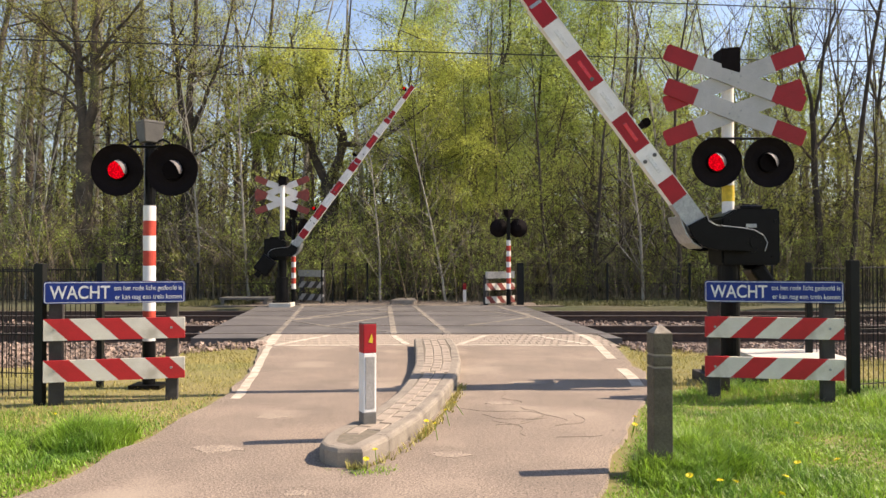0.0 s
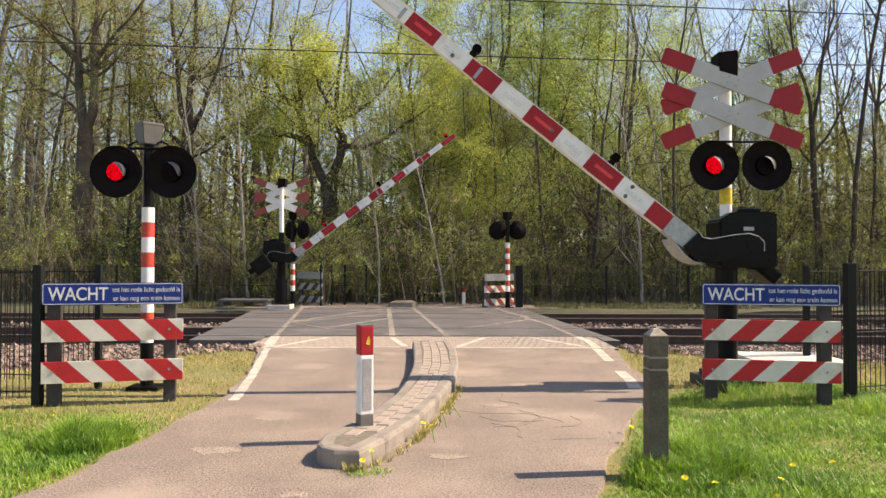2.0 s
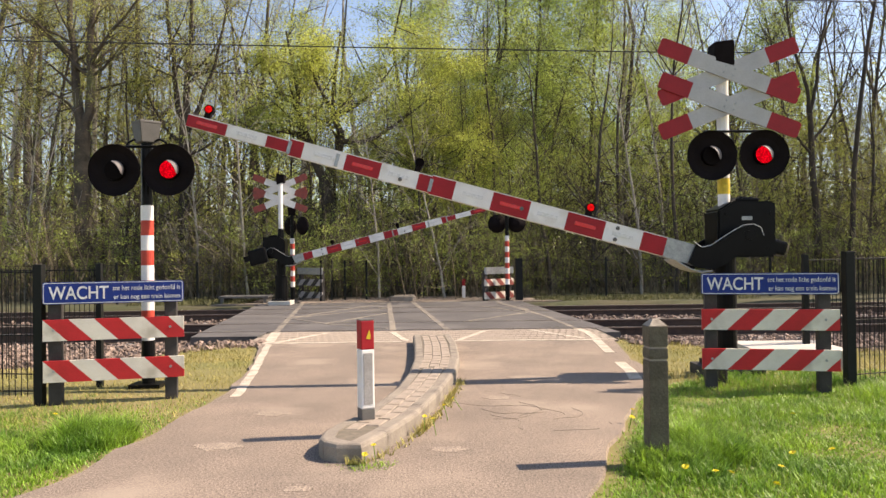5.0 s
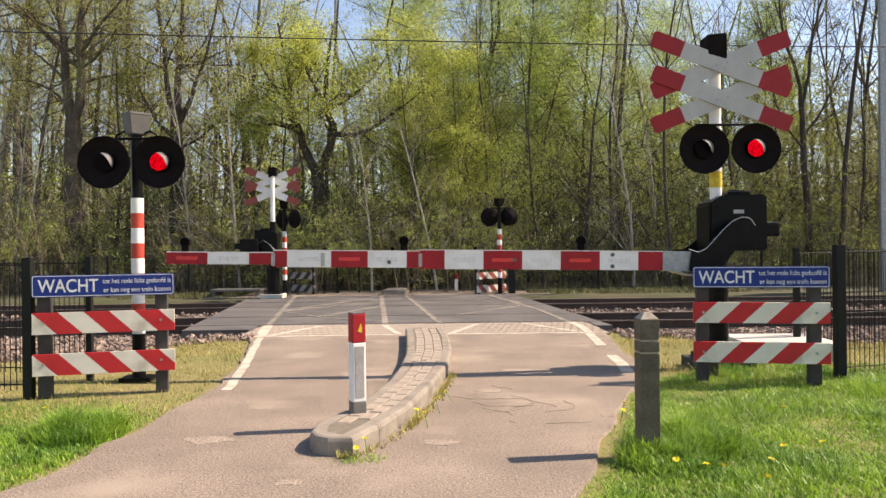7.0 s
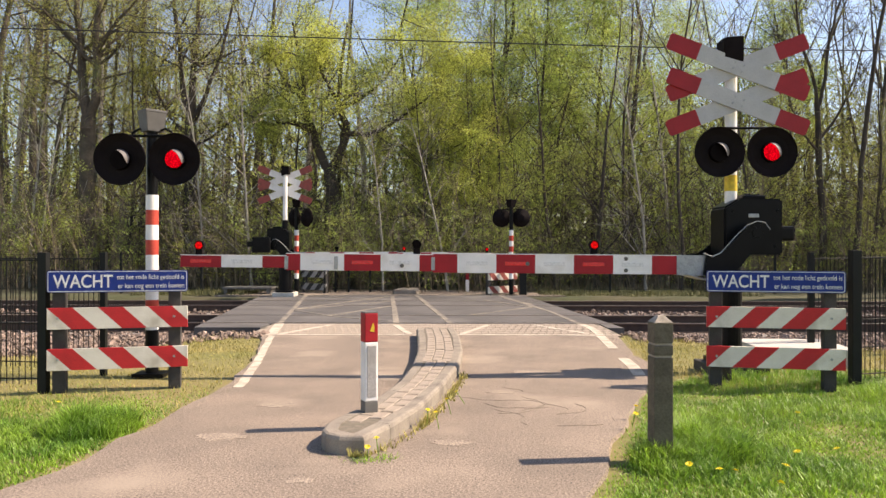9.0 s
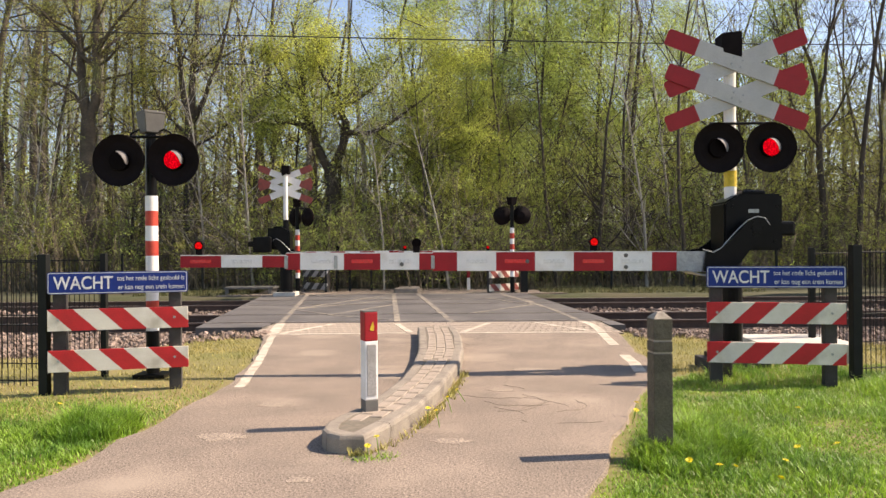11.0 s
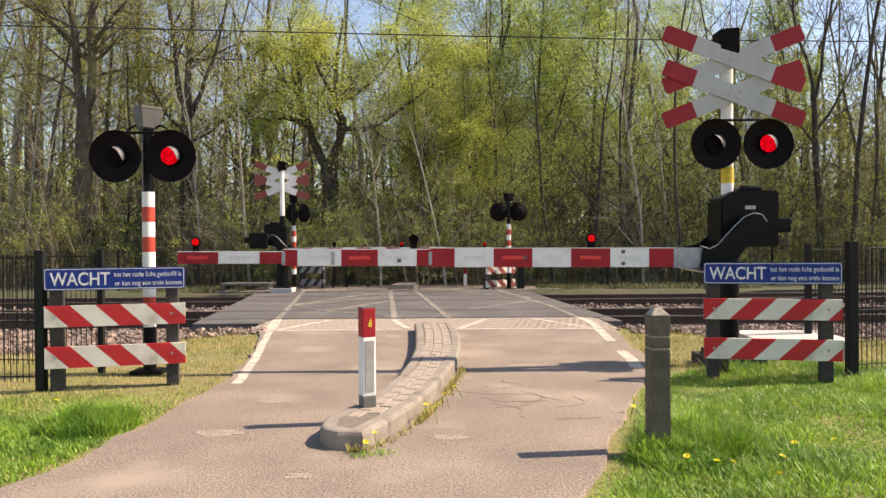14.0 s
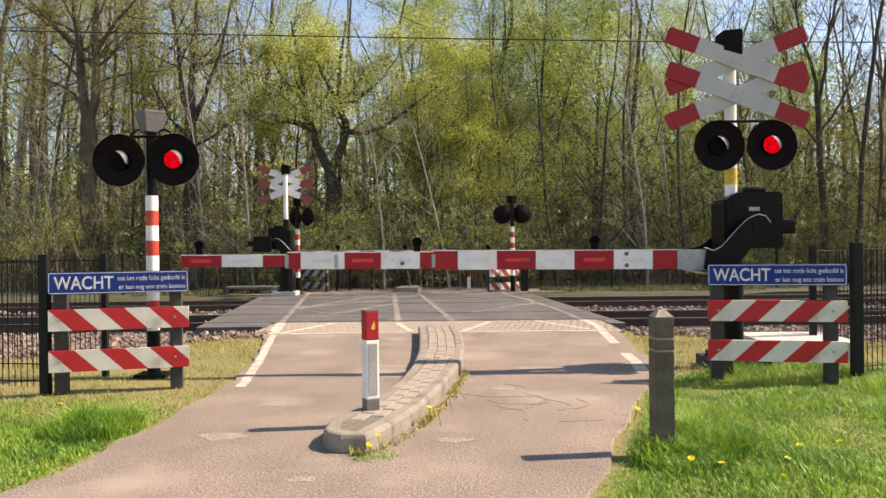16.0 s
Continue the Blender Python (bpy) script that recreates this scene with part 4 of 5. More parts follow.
# ---- bollards, platforms, wires ----
def bollard_post():
    b = thing("wooden_bollard", pose(1.345, 4.57, 0, 0, 0, 5), "weathered square bollard with a pointed top in tall grass", "bollard")
    w = 0.060
    bm = bmesh.new()
    for z0, z1 in ((-0.3, 0.63), (0.642, 0.705), (0.717, 0.845)):
        box(bm, -w, w, -w, w, z0, z1, bevel=0.006)
    part("shaft", bm, "wood", b)
    bm = bmesh.new()
    for z in (0.63, 0.705):
        box(bm, -w + 0.006, w - 0.006, -w + 0.006, w - 0.006, z - 0.004, z + 0.016)
    part("groove", bm, "woodtop", b, "pale milled grooves")
    bm = bmesh.new()
    base = [bm.verts.new((x * w * 0.98, y * w * 0.98, 0.845)) for x, y in ((-1, -1), (1, -1), (1, 1), (-1, 1))]
    top = [bm.verts.new((x * 0.02, y * 0.02, 0.885)) for x, y in ((-1, -1), (1, -1), (1, 1), (-1, 1))]
    bm.faces.new(top)
    for k in range(4):
        bm.faces.new((base[k], base[(k + 1) % 4], top[(k + 1) % 4], top[k]))
    part("cap", bm, "woodtop", b, "pale weathered top")


bollard_post()


def island_post():
    p = thing("marker_post", pose(-0.545, 5.32, 0.10, 0, 0, 26), "white marker post with a red top on the island", "marker post")
    a, b = 0.05, 0.05
    bm = bmesh.new()
    box(bm, -a, a, -b, b, 0, 0.10, bevel=0.006)
    part("foot", bm, "grey", p, "grey foot")
    bm = bmesh.new()
    box(bm, -a, a, -b, b, 0.10, 0.525, bevel=0.008)
    part("shaft", bm, "white", p)
    bm = bmesh.new()
    box(bm, -a, a, -b, b, 0.525, 0.735, bevel=0.008)
    box(bm, -a * 0.98, a * 0.98, -b * 0.98, b * 0.98, 0.735, 0.742, 1)
    part("top", bm, ["red", "grey"], p, "red top band")
    bm = bmesh.new()
    box(bm, -0.034, 0.034, -b - 0.004, -b + 0.002, 0.13, 0.5, bevel=0.002)
    part("reflector", bm, "strip", p, "grey reflector strip")
    bm = bmesh.new()
    prism(bm, [(-0.012, 0.605), (0.018, 0.598), (0.022, 0.63), (0.012, 0.665), (0.0, 0.64)], -b - 0.003, -b + 0.001)
    part("sticker", bm, "yellow", p, "torn yellow sticker")


island_post()


def far_marker():
    p = thing("marker_post", pose(0.665, 22.6, 0), "slim white marker post with a red top by the woods", "marker post")
    bm = bmesh.new()
    box(bm, -0.05, 0.05, -0.05, 0.05, -0.1, 0.36, bevel=0.01)
    part("shaft", bm, "white", p)
    bm = bmesh.new()
    box(bm, -0.05, 0.05, -0.05, 0.05, 0.36, 0.56, bevel=0.01)
    part("top", bm, "red", p, "red top band")


far_marker()
bm = bmesh.new()
slab(bm, [(-1.5, 21.2), (-0.85, 21.2), (-0.75, 21.5), (-0.85, 22.6), (-1.4, 22.6), (-1.55, 21.5)], -0.05, 0.11)
bmesh.ops.bevel(bm, geom=list(bm.edges), offset=0.02, segments=2, affect="EDGES")
tagged(part("traffic_island", bm, "kerb"), "end of a low concrete island across the tracks", "traffic island")


def platform(at, label, sx=0.75, sy=0.55, mat="concrete"):
    p = thing("concrete_platform", at, label, "platform", "service platforms")
    bm = bmesh.new()
    box(bm, -sx, sx, -sy, sy, 0.13, 0.19, bevel=0.008)
    part("slab", bm, mat, p)
    for x in (-sx + 0.1, sx - 0.1):
        bm = bmesh.new()
        box(bm, x - 0.05, x + 0.05, -sy + 0.03, sy - 0.03, -0.35, 0.13, bevel=0.006)
        part("support", bm, mat, p)


platform(pose(4.08, 8.62, 0, 0, 0, -4), "pale concrete service platform beside the barrier machine", 0.52, 0.5)
platform(pose(-5.75, 21.6, 0), "grey service platform beside the far barrier", 0.72, 0.4, "grey")
bm = bmesh.new()
box(bm, -0.09, 0.09, -0.09, 0.09, -0.1, 0.16, bevel=0.02)
tagged(part("marker_stone", bm, "plastic", at=pose(2.75, 7.35, 0)), "small dark marker stone in the grass", "marker stone")


def wire(name, pts, r, label):
    bm = bmesh.new()
    for a, b in zip(pts, pts[1:]):
        rod(bm, a, b, r, n=6)
    tagged(part(name, bm, "cable"), label, "overhead wire", "overhead wires")


wire("overhead_wire", [(-60, 11.5, 5.5), (-8.2, 13.62, 5.40), (0, 13.95, 5.24), (4.2, 14.1, 5.17), (8.5, 14.2, 5.13), (12.75, 14.3, 5.1), (60, 14.0, 5.2)], 0.011, "dark contact wire over the near track")
wire("overhead_wire", [(-60, 13.62, 9.0), (-10, 13.62, 6.75), (-2, 13.62, 6.3), (2.9, 13.62, 6.12), (8.2, 13.62, 5.92), (12.75, 13.62, 5.86), (60, 13.62, 6.3)], 0.011, "dark carrying wire over the near track")


def mast():
    m = thing("catenary_mast", pose(12.75, 20.6, -0.2), "tall grey steel mast beside the tracks", "catenary mast")
    bm = bmesh.new()
    rod(bm, (0, 0, 0), (0, 0, 9.5), 0.17, 0.12, n=16)
    part("pole", bm, "galv", m)
    for za, y, zb in ((6.9, -7.0, 6.06), (5.6, -6.32, 5.3)):
        bm = bmesh.new()
        rod(bm, (0, 0, za), (0, y, zb), 0.03, n=8)
        part("cantilever", bm, "galv", m)


mast()


# ---- woods ----
class Wood:
    """Collects branch tubes and leaf positions of one tree."""

    def __init__(self, seed):
        self.rng = random.Random(seed)
        self.v, self.f, self.tips = [], [], []

    def tube(self, pts, radii, n):
        k0 = len(self.v)
        for i, (p, r) in enumerate(zip(pts, radii)):
            d = (pts[min(i + 1, len(pts) - 1)] - pts[max(i - 1, 0)]).normalized()
            u = d.orthogonal().normalized()
            w = d.cross(u)
            for k in range(n):
                a = k * math.tau / n
                self.v.append(tuple(p + (u * math.cos(a) + w * math.sin(a)) * r))
        for i in range(len(pts) - 1):
            for k in range(n):
                j = (k + 1) % n
                a, b = k0 + i * n, k0 + (i + 1) * n
                self.f.append((a + k, a + j, b + j, b + k))

    def grow(self, p, d, length, r, level, spec):
        """A limb from p along d, with side branches down to the twigs."""
        g = self.rng
        n = (7, 4, 3, 2, 2)[level]
        pts, radii = [p.copy()], [r]
        wob = spec["wob"] * (1, 1.6, 2.2, 2.6, 3)[level]
        for i in range(n):
            d = (d + Vector((g.gauss(0, wob), g.gauss(0, wob), g.gauss(0, wob) + spec["up"][level]))).normalized()
            p = p + d * length / n
            pts.append(p.copy())
            radii.append(max(r * (1 - (i + 1) / n * spec["taper"]), 0.0065))
        self.tube(pts, radii, (9, 5, 3, 3, 3)[level])
        self.branch(pts, radii, length, level, spec)

    def branch(self, pts, radii, length, level, spec):
        g = self.rng
        if level >= spec["levels"]:
            self.tips += pts[1:]
            return
        m = spec["kids"][level]
        for k in range(m):
            t = g.uniform(spec["from"][level], 1.0)
            i = min(int(t * (len(pts) - 1)), len(pts) - 2)
            q = pts[i].lerp(pts[i + 1], t * (len(pts) - 1) - i)
            ax = (pts[i + 1] - pts[i]).normalized()
            side = ax.orthogonal().normalized()
            side.rotate(Matrix.Rotation(g.uniform(0, math.tau), 3, ax))
            dd = (ax * spec["fwd"] + side).normalized()
            ln = length * spec["ratio"][level] * g.uniform(0.65, 1.2) * (1.15 - 0.5 * t)
            self.grow(q, dd, ln, radii[i] * spec["thin"] * g.uniform(0.7, 1), level + 1, spec)


def leaf_mesh(tips, count, size, spread, seed, clump=14):
    """Small leaves in tight sprays round some of the branch ends, with gaps between the sprays."""
    rng = np.random.default_rng(seed)
    tips = np.array([tuple(t) for t in tips])
    k = max(1, count // clump)
    hubs = tips[rng.integers(0, len(tips), k)] + rng.normal(0, spread * 0.7, (k, 3))
    wide = rng.uniform(0.5, 1.4, (k, 1)) * np.array([1.15, 1.15, 0.7])
    h = (rng.uniform(0, 1, count) ** 1.25 * k).astype(int)
    c = hubs[h] + rng.normal(0, spread, (count, 3)) * wide[h]
    a = rng.normal(size=(count, 3))
    a /= np.linalg.norm(a, axis=1, keepdims=True)
    b = np.cross(a, rng.normal(size=(count, 3)))
    b /= np.linalg.norm(b, axis=1, keepdims=True)
    s = size * rng.uniform(0.5, 1.3, (count, 1))
    v = np.stack([c - a * s, c + a * s * 0.7 - b * s * 0.6, c + a * s * 0.7 + b * s * 0.6], 1).reshape(-1, 3)
    return v.tolist(), np.arange(count * 3).reshape(-1, 3).tolist()


def tree(name, w, bark, leaf, leaves, size, spread, label, seed):
    t = thing(name, pose(0, 0, 0), label, "tree", "trees of the wood")
    mesh_part("trunk", w.v, w.f, bark, t, smooth=True)
    if leaves:
        v, f = leaf_mesh(w.tips, leaves, size, spread, seed)
        mesh_part("crown", v, f, leaf, t)
    return t


def growth(wob, up, taper, kids, ratio, start, fwd, thin):
    """How a kind of tree branches, level by level."""
    spec = dict(wob=wob, up=up, taper=taper, levels=len(kids), kids=kids, ratio=ratio, fwd=fwd, thin=thin)
    spec["from"] = start
    return spec


SPEC_TALL = growth(0.05, (0.02, 0.05, 0.03, 0.0, 0), 0.8, (12, 6, 5), (0.30, 0.55, 0.5), (0.36, 0.2, 0.15), 0.6, 0.42)
SPEC_BIRCH = growth(0.05, (0.03, 0.05, -0.06, -0.1, 0), 0.92, (24, 5, 3), (0.19, 0.5, 0.5), (0.22, 0.2, 0.2), 1.0, 0.4)
SPEC_BARE = growth(0.07, (0.03, 0.16, 0.1, 0.03, 0), 0.75, (8, 6, 5), (0.5, 0.5, 0.5), (0.4, 0.2, 0.15), 0.9, 0.55)
SPEC_YOUNG = growth(0.05, (0.03, 0.1, 0.0, 0.0, 0), 0.9, (22, 7), (0.3, 0.5), (0.1, 0.2), 0.8, 0.45)
SPEC_LIMB = growth(0.11, (0, 0.05, 0.08, 0.04, 0), 0.8, (8, 7, 5), (0.55, 0.55, 0.5), (0.22, 0.2, 0.15), 0.6, 0.5)
Z = Vector((0, 0, 1))


def simple_tree(seed, h, r, spec, bark, leaf, leaves, size, spread, label, name="tree"):
    w = Wood(seed)
    w.grow(Vector((0, 0, -0.3)), Z, h, r, 0, spec)
    return tree(name, w, bark, leaf, leaves, size, spread, label, seed)


def limbed_tree(seed, limbs, name, bark, leaf, leaves, size, spread, label, spec=SPEC_LIMB):
    """A tree whose trunk (the first limb) and main limbs are given; side branches grow on all but the trunk."""
    w = Wood(seed)
    for k, (pts, r0, r1) in enumerate(limbs):
        pts = [Vector(p) for p in pts]
        soft = [pts[0]]
        for i in range(len(pts) - 1):
            a, b = pts[max(i - 1, 0)], pts[i]
            c, d = pts[i + 1], pts[min(i + 2, len(pts) - 1)]
            for t in (0.33, 0.67, 1.0):
                q = 0.5 * (2 * b + (c - a) * t + (2 * a - 5 * b + 4 * c - d) * t * t + (3 * b - a - 3 * c + d) * t ** 3)
                soft.append(q + Vector((w.rng.gauss(0, 0.02), w.rng.gauss(0, 0.02), 0)))
        radii = [r0 + (r1 - r0) * i / (len(soft) - 1) for i in range(len(soft))]
        if k == 0:
            radii[0], radii[1] = r0 * 1.5, r0 * 1.15
        w.tube(soft, radii, 9)
        if k:
            w.branch(soft, radii, sum((b - a).length for a, b in zip(pts, pts[1:])) * 0.75, 0, spec)
    return tree(name, w, bark, leaf, leaves, size, spread, label, seed)


def oak():
    """The forked oak: trunk, two rising forks and long low limbs."""
    limbs = [
        ([(0, 0, -0.3), (0.02, 0, 1.5), (0.1, 0, 3.0), (0.0, 0, 4.1)], 0.25, 0.22),
        ([(0.0, 0, 4.0), (-0.45, 0.1, 4.9), (-0.62, 0.2, 5.6), (-0.9, 0.1, 6.6), (-1.0, 0, 7.8), (-1.3, 0.1, 9.2)], 0.17, 0.035),
        ([(0.05, 0, 4.0), (0.45, -0.1, 4.7), (0.6, -0.2, 5.5), (0.35, -0.3, 6.4), (0.5, -0.4, 7.6), (0.7, -0.4, 9.0)], 0.18, 0.035),
        ([(0.62, -0.2, 5.3), (1.4, -0.5, 5.2), (2.2, -0.8, 5.5), (3.1, -1.0, 6.1), (3.8, -1.1, 6.6)], 0.11, 0.02),
        ([(-0.6, 0.15, 5.4), (-1.3, -0.3, 5.65), (-2.0, -0.5, 5.55), (-2.9, -0.8, 6.0)], 0.09, 0.02),
        ([(0.4, -0.25, 6.1), (1.1, 0.3, 6.6), (1.9, 0.4, 7.3), (2.5, 0.4, 8.2)], 0.09, 0.02),
        ([(-0.85, 0.1, 6.4), (-1.6, 0.5, 7.2), (-2.2, 0.7, 8.2)], 0.08, 0.02),
        ([(0.35, -0.3, 6.4), (-0.1, -0.9, 7.2), (-0.2, -1.2, 8.2)], 0.08, 0.02),
    ]
    return limbed_tree(11, limbs, "oak_tree", "bark_dark", "leaf_oak", 52000, 0.034, 0.22, "forked oak with fresh yellow-green leaves")


def twin_stem_tree():
    limbs = [
        ([(0, 0, -0.3), (0.03, 0, 2.0), (0.0, 0, 4.0), (0.05, 0, 5.8)], 0.29, 0.25),
        ([(0.0, 0, 5.6), (-0.12, 0, 6.6), (-0.3, 0.1, 8.2), (-0.42, 0.1, 10.0), (-0.3, 0.2, 13.0)], 0.19, 0.06),
        ([(0.08, 0, 5.6), (0.35, -0.1, 6.8), (0.35, -0.1, 8.4), (0.5, -0.1, 10.5), (0.4, 0, 13.0)], 0.18, 0.06),
        ([(-0.32, 0.1, 8.3), (-1.0, -0.3, 8.9), (-2.0, -0.6, 9.7), (-3.2, -0.9, 10.8)], 0.08, 0.025),
        ([(0.38, -0.1, 7.9), (1.0, -0.4, 8.7), (1.9, -0.7, 9.5), (2.9, -0.9, 10.6)], 0.08, 0.025),
        ([(-0.05, 0, 6.2), (-0.9, 0.4, 6.9), (-1.9, 0.6, 7.3), (-3.0, 0.6, 7.2)], 0.06, 0.02),
        ([(0.36, -0.1, 7.0), (1.3, 0.3, 7.4), (2.2, 0.5, 7.5)], 0.05, 0.02),
    ]
    return limbed_tree(21, limbs, "tree", "bark", "leaf_olive", 20000, 0.028, 0.17, "twin-stemmed dark tree with sparse olive spring leaves")


def fan_tree():
    limbs = [
        ([(0, 0, -0.3), (-0.08, 0, 2.0), (0.0, 0, 4.4), (0.02, 0, 6.3)], 0.22, 0.18),
        ([(0.02, 0, 6.1), (0.08, 0, 7.6), (0.22, 0.1, 9.2), (0.15, 0.1, 12.0)], 0.14, 0.04),
        ([(0.0, 0, 5.9), (-0.3, 0, 6.8), (-0.36, -0.1, 8.2), (-0.55, -0.1, 9.8), (-0.6, 0, 12.0)], 0.12, 0.04),
        ([(0.02, 0, 5.6), (0.5, -0.2, 6.4), (0.85, -0.3, 7.2), (1.3, -0.4, 8.4), (1.7, -0.4, 10.5)], 0.10, 0.03),
        ([(-0.05, 0, 5.2), (-0.8, 0.3, 5.9), (-1.4, 0.4, 7.0), (-1.8, 0.5, 8.4)], 0.08, 0.025),
        ([(0.1, 0, 7.4), (0.9, 0.3, 8.0), (1.9, 0.4, 8.5)], 0.06, 0.02),
        ([(0.0, 0, 4.8), (0.9, 0.2, 5.4), (1.9, 0.2, 6.3)], 0.05, 0.02),
    ]
    return limbed_tree(22, limbs, "tree", "bark_dark", "leaf_olive", 20000, 0.028, 0.17, "dark tree with a fan of limbs and sparse leaves")


def sinuous_tree():
    limbs = [
        ([(0, 0, -0.3), (0.1, 0, 2.0), (-0.05, 0, 4.0), (-0.1, 0, 6.2)], 0.13, 0.09),
        ([(-0.1, 0, 6.0), (-0.25, 0, 7.0), (-0.65, 0, 8.2), (-0.8, 0, 9.6), (-1.0, 0, 11.5)], 0.07, 0.025),
        ([(-0.1, 0, 6.0), (0.15, 0, 7.0), (0.3, 0, 8.4), (0.65, 0, 9.6), (0.8, 0, 11.5)], 0.065, 0.025),
        ([(0.0, 0, 4.4), (-0.7, -0.2, 5.2), (-1.2, -0.3, 6.4), (-1.3, -0.3, 8.0)], 0.05, 0.02),
        ([(0.0, 0, 5.0), (0.7, 0.2, 5.8), (1.2, 0.2, 7.0), (1.6, 0.2, 8.6)], 0.05, 0.02),
    ]
    return limbed_tree(23, limbs, "tree", "bark_dark", "leaf_olive", 1500, 0.03, 0.15, "dark sinuous tree with bare branches", SPEC_BARE)


def bearing(px, d):
    return (px - 784) / 1300 * d


def build_woods():
    oak().matrix_basis = pose(bearing(577, 25.5), 25.5, 0)
    twin_stem_tree().matrix_basis = pose(bearing(148, 25.0), 25.0, 0)
    fan_tree().matrix_basis = pose(bearing(332, 25.5), 25.5, 0)
    sinuous_tree().matrix_basis = pose(bearing(1446, 24.5), 24.5, 0)
    tall = [simple_tree(120 + k, 17, 0.2, SPEC_TALL, "bark", "leaf_olive", 12000, 0.034, 0.22, "tall bare-trunked tree with sparse spring leaves") for k in range(3)]
    birch = [simple_tree(30 + k, 17, 0.10, SPEC_BIRCH, "birch", "leaf_birch", 14000, 0.041, 0.23, "slender birch with fine fresh leaves", "birch_tree") for k in range(3)]
    green = [simple_tree(40 + k, 15, 0.105, SPEC_BIRCH, "bark_dark", "leaf_birch", 14000, 0.041, 0.23, "slim dark-stemmed tree in fresh green leaf") for k in range(3)]
    bare = [simple_tree(50 + k, 15, 0.1, SPEC_BARE, "bark_dark", "leaf_olive", 1500, 0.03, 0.15, "dark tree with bare winter branches") for k in range(3)]
    young = [simple_tree(60 + k, 8, 0.05, SPEC_YOUNG, "twig", "leaf_bush", 4000, 0.03, 0.14, "thin young tree with small leaves") for k in range(3)]
    lush = [simple_tree(70, 12, 0.09, SPEC_BIRCH, "bark_dark", "leaf_oak", 22000, 0.043, 0.24, "bushy tree in bright yellow-green leaf"),
            simple_tree(71, 12, 0.09, SPEC_BIRCH, "bark_dark", "leaf_birch", 22000, 0.043, 0.24, "bushy tree in fresh green leaf")]
    stem = [simple_tree(90, 11, 0.075, SPEC_YOUNG, "birch", "leaf_birch", 1500, 0.03, 0.14, "thin pale birch stem with few twigs", "birch_tree"),
            simple_tree(91, 11, 0.09, SPEC_YOUNG, "bark_dark", "leaf_bush", 1500, 0.03, 0.14, "thin dark stem with few twigs")]
    kinds = dict(l=lush, t=tall, b=birch, g=green, n=bare, y=young, s=stem)
    used = set()
    rng = random.Random(77)

    def put(kind, px, d, scale=1.0, lean=0.0, tilt=0.0, which=None):
        src = kinds[kind][rng.randrange(len(kinds[kind])) if which is None else which]
        m = pose(bearing(px, d), d, -0.03, tilt, lean, 0) @ pose(0, 0, 0, 0, 0, rng.uniform(0, 360))
        if src not in used:
            used.add(src)
            src.matrix_basis = m @ Matrix.Scale(scale, 4)
        else:
            copy_thing(src, m).scale = (scale,) * 3

    # stems that stand out
    put("t", 60, 27.0, 0.9, -2)
    put("t", -30, 26.0, 0.95, 1)
    put("t", 15, 33.0, 1.0, 1)
    put("t", 250, 30.0, 0.95, 2)
    put("t", 85, 25.5, 0.6, 1)
    put("t", 440, 29.0, 0.85, 2)
    put("n", 1200, 22.8, 0.7, 5.5)
    put("n", 1496, 23.5, 1.0, 13)
    put("n", 1560, 27.0, 1.0, 3)
    put("n", 1400, 28.0, 0.8, -2)
    for px, d, sc, lean, which in ((788, 22.9, 0.62, -9, 0), (673, 22.9, 0.55, 0, 0), (441, 23.5, 0.7, -4, 0), (1138, 23.2, 0.75, -1, 0), (46, 24.5, 0.7, 1, 0), (66, 24.0, 0.6, -1, 0), (352, 24.2, 0.7, 1, 0),
                                   (760, 24.0, 0.7, -2, 1), (880, 25.0, 0.9, 1, 1), (975, 24.5, 0.8, -2, 1), (1050, 24.0, 0.9, 2, 1), (1105, 26.0, 1.0, -1, 1), (1265, 26.0, 0.9, 3, 1), (1335, 24.0, 0.8, -4, 1), (1530, 24.0, 0.8, 4, 1), (215, 24.5, 0.8, 3, 1), (275, 26.0, 0.8, -3, 1), (500, 26.0, 0.8, 2, 1), (1175, 27.0, 1.0, 1, 0), (905, 28.0, 1.0, -1, 0)):
        put("s", px, d, sc, lean, 0, which)
    put("b", 745, 30.0, 0.85)
    put("g", 945, 28.0, 0.95)
    put("g", 865, 29.0, 0.9)
    put("g", 1045, 29.0, 1.0)
    put("b", 800, 38.0, 1.05)
    put("b", 735, 40.0, 1.0)
    put("l", 775, 27.0, 0.80, 0, 0, 0)
    put("l", 820, 29.0, 0.80, 0, 0, 0)
    put("l", 655, 30.0, 0.70, 0, 0, 0)
    put("l", 950, 28.5, 0.95, 0, 0, 1)
    put("l", 1060, 30.0, 1.0, 0, 0, 1)
    put("l", 1270, 31.0, 0.9, 0, 0, 1)
    put("l", 880, 31.0, 0.85, 0, 0, 0)
    put("l", 742, 25.6, 0.66, 0, 0, 0)
    put("l", 835, 25.0, 0.68, 0, 0, 0)
    put("l", 915, 25.4, 0.7, 0, 0, 1)
    put("l", 1000, 33.0, 1.0, 0, 0, 1)
    put("l", 1160, 32.0, 1.0, 0, 0, 1)
    put("l", 1340, 33.0, 0.75, 0, 0, 1)
